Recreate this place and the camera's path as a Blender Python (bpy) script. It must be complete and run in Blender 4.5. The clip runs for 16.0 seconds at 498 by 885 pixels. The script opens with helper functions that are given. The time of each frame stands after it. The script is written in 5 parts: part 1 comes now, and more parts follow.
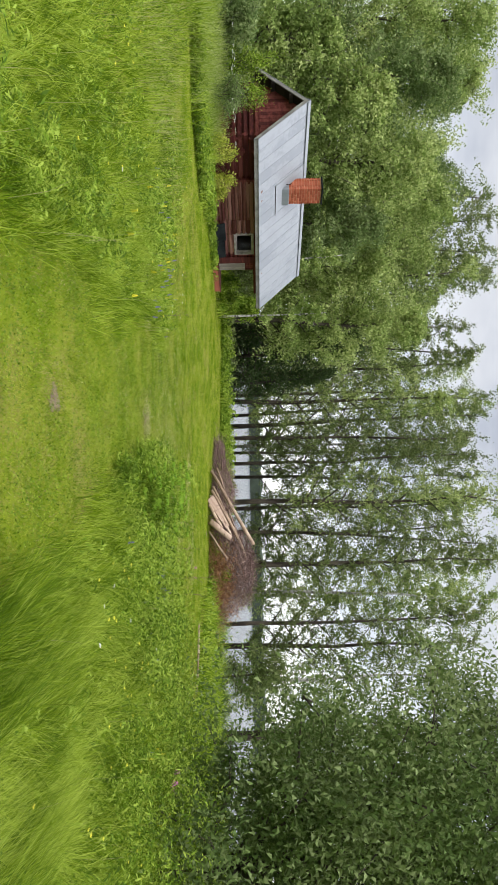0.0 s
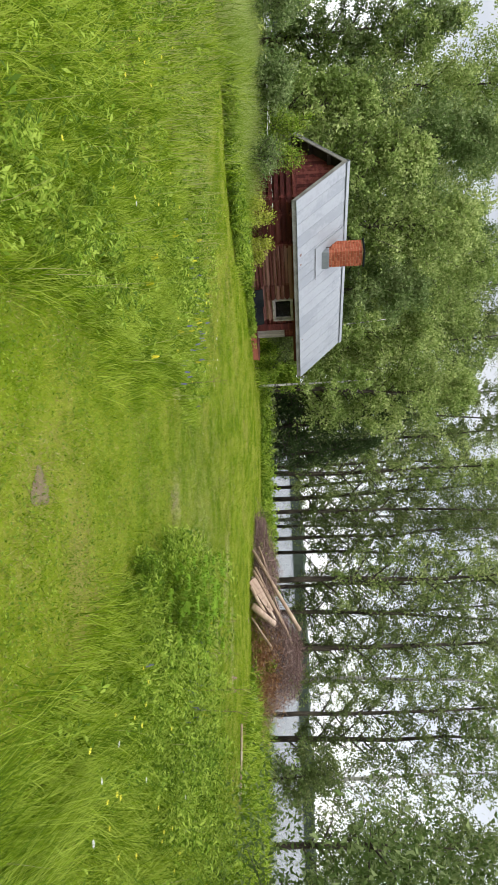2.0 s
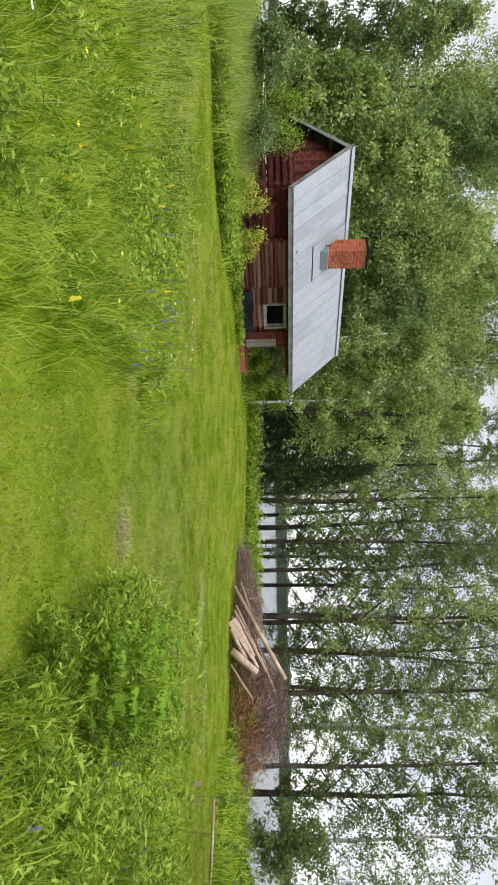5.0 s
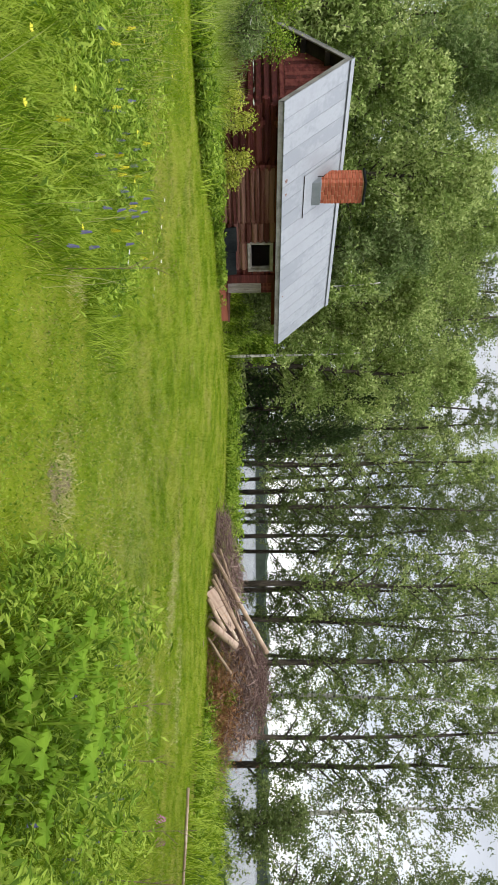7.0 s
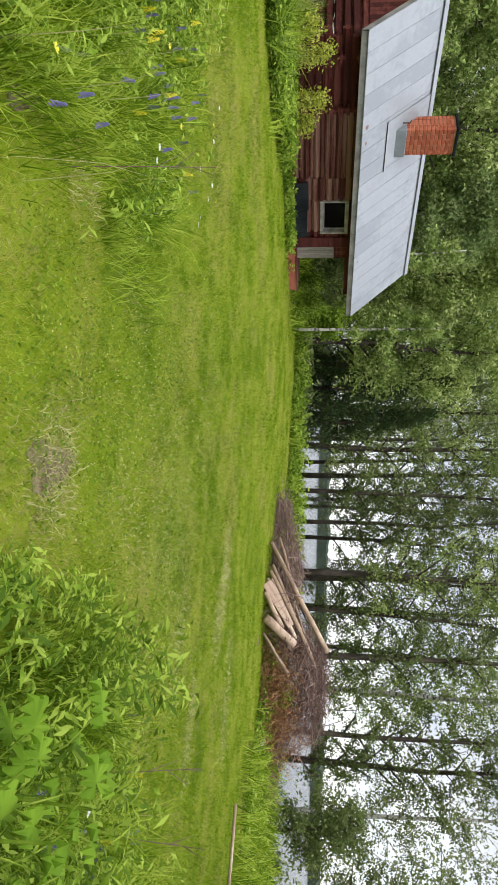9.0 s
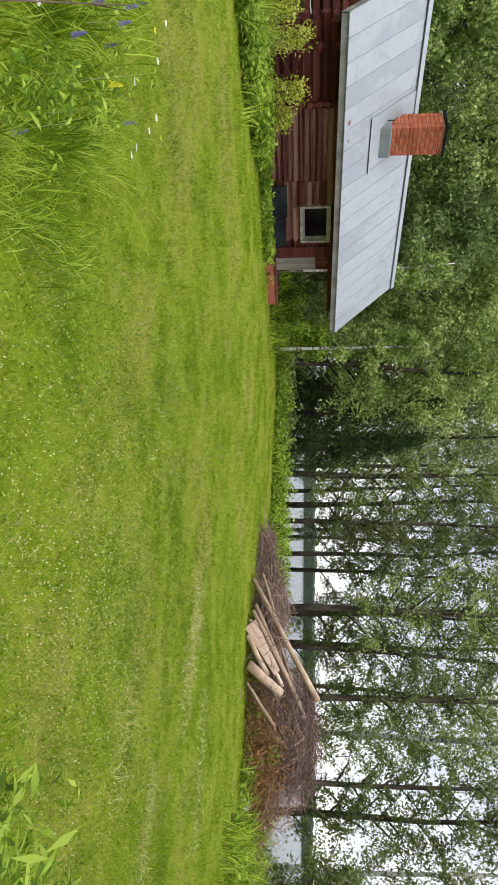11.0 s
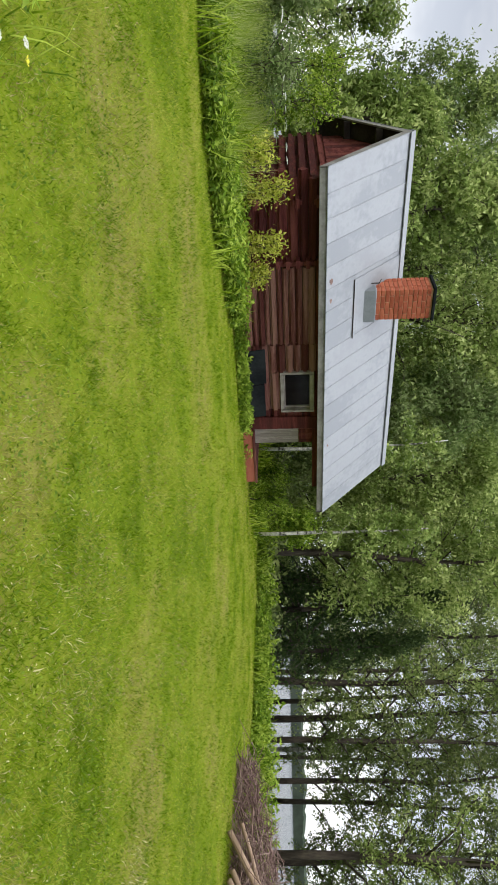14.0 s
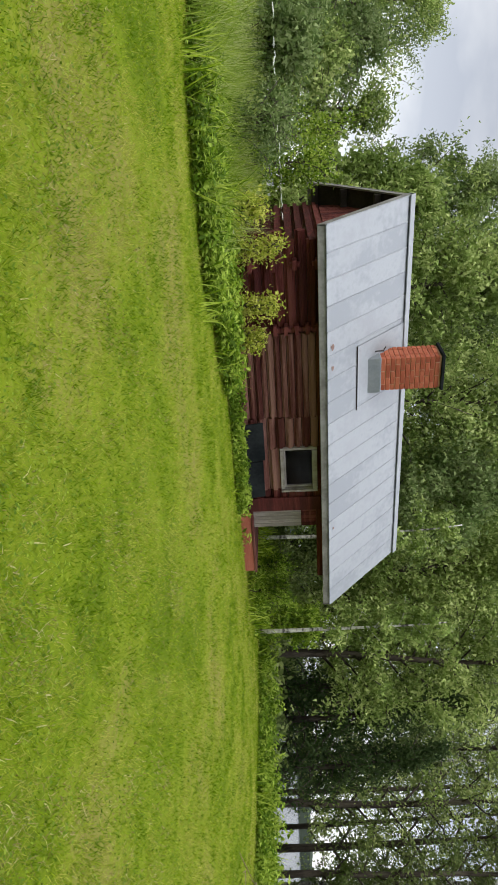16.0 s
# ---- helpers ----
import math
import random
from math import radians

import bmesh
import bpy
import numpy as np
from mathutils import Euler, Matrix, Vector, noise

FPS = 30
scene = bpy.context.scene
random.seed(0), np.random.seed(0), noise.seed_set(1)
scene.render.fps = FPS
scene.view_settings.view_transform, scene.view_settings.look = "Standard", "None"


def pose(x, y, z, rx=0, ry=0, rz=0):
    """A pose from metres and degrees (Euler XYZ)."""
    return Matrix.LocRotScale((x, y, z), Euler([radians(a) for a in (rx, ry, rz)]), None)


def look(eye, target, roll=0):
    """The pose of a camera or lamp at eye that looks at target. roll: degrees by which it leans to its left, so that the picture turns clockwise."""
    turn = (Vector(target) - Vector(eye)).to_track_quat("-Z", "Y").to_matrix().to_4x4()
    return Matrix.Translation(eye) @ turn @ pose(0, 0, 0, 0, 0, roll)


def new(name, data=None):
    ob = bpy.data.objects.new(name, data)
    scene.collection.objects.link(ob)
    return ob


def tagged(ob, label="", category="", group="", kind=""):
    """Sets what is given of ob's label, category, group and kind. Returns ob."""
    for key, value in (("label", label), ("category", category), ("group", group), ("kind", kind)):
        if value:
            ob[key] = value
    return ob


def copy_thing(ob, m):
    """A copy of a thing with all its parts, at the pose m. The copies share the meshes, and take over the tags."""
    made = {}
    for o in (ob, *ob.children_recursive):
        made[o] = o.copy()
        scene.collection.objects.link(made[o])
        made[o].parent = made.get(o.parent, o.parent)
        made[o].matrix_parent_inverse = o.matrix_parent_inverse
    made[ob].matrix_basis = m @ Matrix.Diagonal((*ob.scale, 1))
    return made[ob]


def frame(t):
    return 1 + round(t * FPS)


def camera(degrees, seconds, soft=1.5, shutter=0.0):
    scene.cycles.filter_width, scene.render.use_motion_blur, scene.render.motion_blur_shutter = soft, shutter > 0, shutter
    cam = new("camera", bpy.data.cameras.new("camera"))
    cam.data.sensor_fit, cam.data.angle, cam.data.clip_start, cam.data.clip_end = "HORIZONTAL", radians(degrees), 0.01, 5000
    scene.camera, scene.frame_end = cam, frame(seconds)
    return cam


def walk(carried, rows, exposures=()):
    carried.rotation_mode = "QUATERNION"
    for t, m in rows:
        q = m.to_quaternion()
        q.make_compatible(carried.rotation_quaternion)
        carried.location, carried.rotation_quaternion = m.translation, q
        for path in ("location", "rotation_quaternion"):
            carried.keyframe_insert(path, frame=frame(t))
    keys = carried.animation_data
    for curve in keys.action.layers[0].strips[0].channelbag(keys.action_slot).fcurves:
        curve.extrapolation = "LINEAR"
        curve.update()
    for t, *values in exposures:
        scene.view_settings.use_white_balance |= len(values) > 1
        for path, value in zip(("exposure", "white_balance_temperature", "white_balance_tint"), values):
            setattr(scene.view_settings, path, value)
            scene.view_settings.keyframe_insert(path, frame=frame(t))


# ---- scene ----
# The camera is carried on its side: up in the world is to the right in the picture.
cam = camera(40.02, 16.0, soft=1.0)
PATH = [
    (0, (-0.221, 1.271, 1.742), (-1.147, 3.044, 1.721), 89.00),
    (0.5, (-0.399, 1.586, 1.728), (-1.336, 3.349, 1.617), 89.20),
    (1, (-0.647, 1.893, 1.719), (-1.628, 3.635, 1.674), 87.70),
    (1.5, (-0.894, 2.269, 1.679), (-1.929, 3.971, 1.503), 90.90),
    (2, (-1.112, 2.559, 1.671), (-2.215, 4.221, 1.536), 87.70),
    (2.5, (-1.34, 2.943, 1.638), (-2.347, 4.669, 1.555), 88.70),
    (3, (-1.578, 3.322, 1.593), (-2.514, 5.086, 1.481), 89.50),
    (3.5, (-1.731, 3.713, 1.596), (-2.542, 5.538, 1.503), 90.70),
    (4, (-1.93, 4.063, 1.584), (-2.893, 5.816, 1.563), 91.70),
    (4.5, (-2.153, 4.397, 1.574), (-3.098, 6.156, 1.457), 89.60),
    (4.7, (-2.24, 4.521, 1.575), (-3.218, 6.261, 1.447), 89.60),
    (5, (-2.39, 4.778, 1.567), (-3.558, 6.399, 1.473), 89.10),
    (5.2, (-2.452, 4.933, 1.562), (-3.601, 6.57, 1.554), 88.40),
    (7.3, (-3.283, 6.561, 1.453), (-4.347, 8.254, 1.419), 90.10),
    (7.5, (-3.354, 6.681, 1.469), (-4.264, 8.46, 1.555), 90.40),
    (8, (-3.508, 6.992, 1.425), (-4.514, 8.72, 1.409), 89.60),
    (8.5, (-3.804, 7.356, 1.377), (-4.939, 8.995, 1.212), 87.90),
    (9, (-3.965, 7.664, 1.4), (-4.996, 9.363, 1.176), 91.60),
    (9.5, (-4.157, 7.957, 1.387), (-5.309, 9.58, 1.188), 90.90),
    (9.7, (-4.231, 8.064, 1.387), (-5.325, 9.73, 1.21), 90.70),
    (11.8, (-4.957, 9.498, 1.363), (-6.088, 11.139, 1.198), 90.40),
    (12, (-5.041, 9.606, 1.36), (-6.15, 11.27, 1.319), 89.90),
    (12.5, (-5.237, 9.905, 1.349), (-6.23, 11.638, 1.246), 89.00),
    (12.8, (-5.473, 10.229, 1.333), (-6.791, 11.727, 1.202), 88.60),
    (13, (-5.538, 10.343, 1.334), (-6.939, 11.765, 1.207), 89.00),
    (13.5, (-5.79, 10.729, 1.318), (-7.288, 12.04, 1.117), 84.10),
    (14, (-5.894, 10.86, 1.315), (-7.432, 12.132, 1.19), 88.80),
    (14.5, (-6.082, 11.142, 1.307), (-7.745, 12.244, 1.168), 87.30),
    (15, (-6.238, 11.379, 1.299), (-7.992, 12.34, 1.336), 86.90),
    (15.5, (-6.399, 11.619, 1.293), (-8.138, 12.598, 1.172), 88.50),
    (16, (-6.55, 11.847, 1.287), (-8.26, 12.878, 1.17), 87.50),
]
walk(cam, [(t, look(eye, target, roll)) for t, eye, target, roll in PATH], exposures=((0, 0.16), (9, 0.12), (12.5, 0.10), (14, 0.02), (16, -0.03)))

# ---- world and light: bright overcast sky ----
world = bpy.data.worlds.new("overcast")
scene.world = world
world.use_nodes = True
wn, wl = world.node_tree.nodes, world.node_tree.links
wn.clear()
w_out = wn.new("ShaderNodeOutputWorld")
w_sky = wn.new("ShaderNodeTexSky")
w_sky.sky_type, w_sky.sun_disc = "NISHITA", False
w_sky.sun_elevation, w_sky.sun_rotation = radians(50), radians(200)
w_bg1 = wn.new("ShaderNodeBackground")
w_bg1.inputs["Strength"].default_value = 0.03
wl.new(w_sky.outputs["Color"], w_bg1.inputs["Color"])
w_tc = wn.new("ShaderNodeTexCoord")
w_sep = wn.new("ShaderNodeSeparateXYZ")
wl.new(w_tc.outputs["Generated"], w_sep.inputs[0])
w_ramp = wn.new("ShaderNodeValToRGB")
w_el = w_ramp.color_ramp.elements
w_el[0].position, w_el[0].color = 0.0, (0.29, 0.29, 0.29, 1)
w_el[1].position, w_el[1].color = 1.0, (1.0, 1.0, 1.0, 1)
for w_pos, w_val in ((0.12, 0.24), (0.30, 0.155), (0.45, 0.19), (0.7, 0.5)):
    w_new = w_el.new(w_pos)
    w_new.color = (w_val, w_val, w_val, 1)
wl.new(w_sep.outputs["Z"], w_ramp.inputs["Fac"])
w_mul = wn.new("ShaderNodeMath")
w_mul.operation = "MULTIPLY"
w_mul.inputs[1].default_value = 4.0
wl.new(w_ramp.outputs["Color"], w_mul.inputs[0])
w_map = wn.new("ShaderNodeMapping")
w_map.inputs["Scale"].default_value = (2.2, 2.2, 5.0)
wl.new(w_tc.outputs["Generated"], w_map.inputs["Vector"])
w_noise = wn.new("ShaderNodeTexNoise")
w_noise.inputs["Scale"].default_value, w_noise.inputs["Detail"].default_value = 1.6, 5
wl.new(w_map.outputs["Vector"], w_noise.inputs["Vector"])
w_cr = wn.new("ShaderNodeValToRGB")
w_cr.color_ramp.elements[0].position, w_cr.color_ramp.elements[0].color = 0.40, (0.66, 0.68, 0.745, 1)
w_cr.color_ramp.elements[1].position, w_cr.color_ramp.elements[1].color = 0.60, (1.0, 1.0, 1.02, 1)
wl.new(w_noise.outputs["Fac"], w_cr.inputs["Fac"])
w_bg2 = wn.new("ShaderNodeBackground")
wl.new(w_cr.outputs["Color"], w_bg2.inputs["Color"])
wl.new(w_mul.outputs[0], w_bg2.inputs["Strength"])
w_add = wn.new("ShaderNodeAddShader")
wl.new(w_bg1.outputs[0], w_add.inputs[0])
wl.new(w_bg2.outputs[0], w_add.inputs[1])
wl.new(w_add.outputs[0], w_out.inputs["Surface"])
sun = new("sun", bpy.data.lights.new("sun", "SUN"))
sun.data.energy, sun.data.angle, sun.data.color = 1.5, radians(16), (1.0, 0.955, 0.88)
sun.matrix_world = pose(0, 0, 30, 38, 0, 20)

# ---- materials ----


def material(name, base, rough=0.8, metal=0.0, vary=(), scale=4.0, fine=40.0, bump=0.3, transl=0.0, random_amount=0.0, stretch=(1, 1, 1), spec=0.3, island=False, mid=0.45):
    """Two scales of colour variation between base and the colours in vary, fine bump, and optional translucency for leaves."""
    m = bpy.data.materials.new(name)
    m.use_nodes = True
    n, l = m.node_tree.nodes, m.node_tree.links
    n.clear()
    out = n.new("ShaderNodeOutputMaterial")
    b = n.new("ShaderNodeBsdfPrincipled")
    b.inputs["Roughness"].default_value, b.inputs["Metallic"].default_value = rough, metal
    b.inputs["Specular IOR Level"].default_value = spec
    tc = n.new("ShaderNodeTexCoord")
    mp = n.new("ShaderNodeMapping")
    mp.inputs["Scale"].default_value = stretch
    l.new(tc.outputs["Object"], mp.inputs["Vector"])
    col = None
    cols = [base, *vary]
    big = n.new("ShaderNodeTexNoise")
    big.inputs["Scale"].default_value, big.inputs["Detail"].default_value = scale, 4
    l.new(mp.outputs["Vector"], big.inputs["Vector"])
    ramp = n.new("ShaderNodeValToRGB")
    e = ramp.color_ramp.elements
    e[0].position, e[0].color = 0.34, (*cols[0], 1)
    e[1].position, e[1].color = 0.66, (*cols[-1], 1)
    for k, c in enumerate(cols[1:-1]):
        x = e.new(0.34 + 0.32 * (k + 1) / (len(cols) - 1))
        x.color = (*c, 1)
    small = n.new("ShaderNodeTexNoise")
    small.inputs["Scale"].default_value, small.inputs["Detail"].default_value = fine, 6
    l.new(mp.outputs["Vector"], small.inputs["Vector"])
    fac = n.new("ShaderNodeMath")
    fac.operation = "MULTIPLY_ADD"
    l.new(small.outputs["Fac"], fac.inputs[0])
    fac.inputs[1].default_value = mid
    l.new(big.outputs["Fac"], fac.inputs[2])
    off = n.new("ShaderNodeMath")
    off.operation = "SUBTRACT"
    l.new(fac.outputs[0], off.inputs[0])
    off.inputs[1].default_value = mid / 2
    last = off
    if random_amount:
        if island:
            src = n.new("ShaderNodeNewGeometry")
            rnd = src.outputs["Random Per Island"]
        else:
            src = n.new("ShaderNodeObjectInfo")
            rnd = src.outputs["Random"]
        add = n.new("ShaderNodeMath")
        add.operation = "MULTIPLY_ADD"
        l.new(rnd, add.inputs[0])
        add.inputs[1].default_value = random_amount
        l.new(off.outputs[0], add.inputs[2])
        sub = n.new("ShaderNodeMath")
        sub.operation = "SUBTRACT"
        l.new(add.outputs[0], sub.inputs[0])
        sub.inputs[1].default_value = random_amount / 2
        last = sub
    l.new(last.outputs[0], ramp.inputs["Fac"])
    l.new(ramp.outputs["Color"], b.inputs["Base Color"])
    if bump:
        bp = n.new("ShaderNodeBump")
        bp.inputs["Strength"].default_value, bp.inputs["Distance"].default_value = bump, 0.02
        l.new(small.outputs["Fac"], bp.inputs["Height"])
        l.new(bp.outputs[0], b.inputs["Normal"])
    if transl:
        t = n.new("ShaderNodeBsdfTranslucent")
        l.new(ramp.outputs["Color"], t.inputs["Color"])
        mix = n.new("ShaderNodeMixShader")
        mix.inputs[0].default_value = transl
        l.new(b.outputs[0], mix.inputs[1])
        l.new(t.outputs[0], mix.inputs[2])
        l.new(mix.outputs[0], out.inputs["Surface"])
    else:
        l.new(b.outputs[0], out.inputs["Surface"])
    return m


M_SOIL = material("lawn_soil", (0.078, 0.115, 0.005), 0.95, vary=((0.112, 0.158, 0.006), (0.138, 0.174, 0.012), (0.165, 0.16, 0.035)), scale=0.5, fine=18, bump=0.9, spec=0.08)
M_MUD = material("bare_earth", (0.10, 0.075, 0.042), 0.95, vary=((0.17, 0.13, 0.075), (0.13, 0.13, 0.045)), scale=6, fine=70, bump=0.9)
M_GRASS = material("lawn_grass", (0.095, 0.175, 0.004), 0.75, vary=((0.165, 0.26, 0.006), (0.25, 0.33, 0.018), (0.37, 0.385, 0.08)), scale=1.5, fine=7, bump=0, transl=0.5, random_amount=0.35, island=True, spec=0.1, mid=0.75)
M_TALL = material("meadow_grass", (0.085, 0.155, 0.006), 0.7, vary=((0.15, 0.24, 0.008), (0.26, 0.37, 0.02), (0.42, 0.52, 0.08)), scale=0.9, fine=4, bump=0, transl=0.5, random_amount=0.45, island=True, spec=0.15, mid=1.0)
M_PALE = material("flowering_grass", (0.24, 0.34, 0.05), 0.8, vary=((0.36, 0.46, 0.10), (0.52, 0.56, 0.24)), scale=0.8, fine=5, bump=0, transl=0.4, random_amount=0.6, island=True, spec=0.1)
M_THATCH = material("dry_thatch", (0.21, 0.165, 0.075), 0.9, vary=((0.30, 0.25, 0.12), (0.40, 0.35, 0.19)), scale=1.5, fine=9, bump=0, transl=0.25, random_amount=0.6, island=True, spec=0.1)
M_STRAW = material("dry_stalk", (0.38, 0.36, 0.15), 0.8, vary=((0.50, 0.47, 0.24),), scale=3, bump=0, transl=0.3)
M_HERB = material("herb_leaf", (0.085, 0.155, 0.012), 0.7, vary=((0.19, 0.305, 0.022), (0.37, 0.48, 0.075)), scale=1.5, fine=8, bump=0, transl=0.45, random_amount=0.5, island=True, spec=0.15, mid=1.0)
M_CLOVER = material("clover_leaf", (0.085, 0.155, 0.008), 0.7, vary=((0.12, 0.205, 0.012), (0.22, 0.30, 0.03)), scale=1.1, fine=9, bump=0, transl=0.4, random_amount=0.9, island=True, spec=0.2)
M_LIME = material("broad_leaf", (0.13, 0.25, 0.015), 0.7, vary=((0.22, 0.36, 0.03),), scale=4, fine=12, bump=0.1, transl=0.45, random_amount=0.5, island=True, spec=0.15)
M_BIRCHLEAF = material("birch_leaf", (0.15, 0.22, 0.048), 0.75, vary=((0.27, 0.36, 0.095), (0.46, 0.53, 0.20)), scale=0.4, fine=4, bump=0, transl=0.34, random_amount=0.35, island=True, spec=0.15, mid=1.0)
M_DARKLEAF = material("alder_leaf", (0.095, 0.135, 0.038), 0.75, vary=((0.145, 0.19, 0.058), (0.24, 0.285, 0.105)), scale=0.4, fine=4, bump=0, transl=0.34, random_amount=0.35, island=True, spec=0.15, mid=1.0)
M_WILLOW = material("willow_leaf", (0.095, 0.15, 0.04), 0.7, vary=((0.155, 0.22, 0.065), (0.27, 0.335, 0.14)), scale=0.6, fine=5, bump=0, transl=0.34, random_amount=0.35, island=True, spec=0.15, mid=1.0)
M_SHRUB = material("shrub_leaf", (0.28, 0.34, 0.035), 0.7, vary=((0.44, 0.48, 0.07), (0.60, 0.60, 0.14)), scale=1.2, fine=5, bump=0, transl=0.5, random_amount=0.6, island=True, spec=0.1)
M_NEEDLE = material("spruce_needle", (0.035, 0.062, 0.022), 0.8, vary=((0.075, 0.115, 0.038),), scale=0.6, fine=4, bump=0, random_amount=0.5, island=True, transl=0.25, spec=0.1)
M_BARK = material("bark", (0.035, 0.028, 0.023), 0.95, vary=((0.075, 0.06, 0.05), (0.12, 0.105, 0.08)), scale=3, fine=20, bump=0.8, stretch=(1, 1, 0.25))
M_BIRCH = material("birch_bark", (0.06, 0.055, 0.05), 0.85, vary=((0.45, 0.44, 0.40), (0.62, 0.60, 0.56)), scale=4, fine=14, bump=0.3, stretch=(1, 1, 2.5))
M_ROOF = material("galvanised_roof", (0.215, 0.232, 0.255), 0.5, 0.2, vary=((0.27, 0.288, 0.31), (0.243, 0.257, 0.28)), scale=0.9, fine=9, bump=0.04, random_amount=0.3)
M_TRIM = material("grey_fascia", (0.16, 0.15, 0.14), 0.8, vary=((0.27, 0.26, 0.25),), scale=3, fine=20, bump=0.2)
M_RED = material("red_painted_log", (0.060, 0.011, 0.010), 0.85, vary=((0.105, 0.020, 0.017), (0.155, 0.042, 0.034)), scale=2.5, fine=24, bump=0.5, random_amount=0.45, stretch=(2, 0.35, 5))
M_WORN = material("worn_red_board", (0.085, 0.020, 0.016), 0.85, vary=((0.16, 0.058, 0.044), (0.27, 0.135, 0.105)), scale=2.0, fine=26, bump=0.6, random_amount=0.5, stretch=(2, 0.3, 6))
M_GREYWOOD = material("weathered_board", (0.22, 0.19, 0.165), 0.9, vary=((0.34, 0.30, 0.27), (0.16, 0.12, 0.1)), scale=2.5, fine=30, bump=0.5, random_amount=0.4, stretch=(6, 6, 0.5))
M_STEP = material("faded_red_plank", (0.30, 0.080, 0.050), 0.85, vary=((0.40, 0.13, 0.085),), scale=2, fine=24, bump=0.4, stretch=(4, 0.4, 4))
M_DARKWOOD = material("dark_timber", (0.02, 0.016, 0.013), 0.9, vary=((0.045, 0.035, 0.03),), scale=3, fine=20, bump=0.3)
M_BRICK = material("chimney_brick", (0.30, 0.072, 0.036), 0.9, vary=((0.38, 0.10, 0.052), (0.43, 0.125, 0.066)), scale=3, fine=50, bump=0.4, random_amount=0.5)
M_MORTAR = material("mortar", (0.42, 0.19, 0.115), 0.95, vary=((0.58, 0.34, 0.23),), scale=6, fine=60, bump=0.4)
M_TARP = material("black_felt", (0.008, 0.010, 0.011), 0.95, vary=((0.02, 0.023, 0.024),), scale=3, fine=20, bump=0.3, spec=0.05)
M_FLASH = material("lead_flashing", (0.205, 0.225, 0.245), 0.5, 0.3, vary=((0.265, 0.285, 0.31),), scale=3, fine=20, bump=0.1)
M_WINFRAME = material("window_paint", (0.23, 0.195, 0.175), 0.8, vary=((0.38, 0.34, 0.315),), scale=6, fine=40, bump=0.3)
M_LOGPALE = material("peeled_log", (0.30, 0.21, 0.145), 0.8, vary=((0.42, 0.31, 0.225), (0.54, 0.43, 0.33)), scale=2, fine=20, bump=0.3, random_amount=0.5)
M_SAWN = material("fresh_sawn_wood", (0.29, 0.195, 0.14), 0.8, vary=((0.37, 0.265, 0.20), (0.45, 0.34, 0.265)), scale=3, fine=26, bump=0.3, stretch=(0.5, 4, 4))
M_BRUSH = material("dead_twig", (0.095, 0.055, 0.048), 0.95, vary=((0.17, 0.108, 0.092), (0.25, 0.175, 0.15)), scale=1, fine=10, bump=0, random_amount=0.5, island=True)
M_RUST = material("rusty_spruce_twig", (0.17, 0.075, 0.03), 0.9, vary=((0.27, 0.125, 0.05), (0.36, 0.21, 0.10)), scale=2, fine=10, bump=0, random_amount=0.6, island=True)
M_CREAM = material("withered_clover", (0.42, 0.40, 0.17), 0.8, vary=((0.56, 0.53, 0.30),), bump=0, transl=0.2)
M_WHITE = material("white_petal", (0.62, 0.63, 0.56), 0.7, vary=((0.70, 0.70, 0.66),), bump=0, transl=0.3)
M_YELLOW = material("yellow_petal", (0.70, 0.62, 0.03), 0.7, vary=((0.75, 0.70, 0.09),), bump=0, transl=0.3)
M_VIOLET = material("violet_petal", (0.14, 0.13, 0.27), 0.7, vary=((0.20, 0.17, 0.36),), bump=0, transl=0.3)
M_PINK = material("pink_petal", (0.45, 0.10, 0.30), 0.7, vary=((0.55, 0.2, 0.42),), bump=0, transl=0.3)
M_ENAMEL = material("white_enamel", (0.72, 0.72, 0.70), 0.35, vary=((0.6, 0.58, 0.55),), scale=8, bump=0)
M_FAR = material("far_forest", (0.038, 0.050, 0.036), 0.95, vary=((0.065, 0.082, 0.062),), scale=0.12, fine=0.6, bump=0, spec=0.0)


def glass(name):
    m = bpy.data.materials.new(name)
    m.use_nodes = True
    b = m.node_tree.nodes["Principled BSDF"]
    b.inputs["Base Color"].default_value = (0.9, 0.95, 0.95, 1)
    b.inputs["Roughness"].default_value = 0.03
    b.inputs["Transmission Weight"].default_value = 1.0
    b.inputs["IOR"].default_value = 1.22
    return m


def water(name):
    m = bpy.data.materials.new(name)
    m.use_nodes = True
    n, l = m.node_tree.nodes, m.node_tree.links
    b = n["Principled BSDF"]
    b.inputs["Base Color"].default_value = (0.05, 0.06, 0.06, 1)
    b.inputs["Roughness"].default_value = 0.2
    b.inputs["IOR"].default_value = 1.33
    tc, mp, no, bp = n.new("ShaderNodeTexCoord"), n.new("ShaderNodeMapping"), n.new("ShaderNodeTexNoise"), n.new("ShaderNodeBump")
    l.new(tc.outputs["Object"], mp.inputs["Vector"])
    no.inputs["Scale"].default_value, no.inputs["Detail"].default_value = 1.6, 6
    l.new(mp.outputs["Vector"], no.inputs["Vector"])
    bp.inputs["Strength"].default_value, bp.inputs["Distance"].default_value = 0.9, 0.22
    l.new(no.outputs["Fac"], bp.inputs["Height"])
    l.new(bp.outputs[0], b.inputs["Normal"])
    return m


M_GLASS, M_WATER = glass("window_glass"), water("lake_water")

# ---- mesh helpers ----


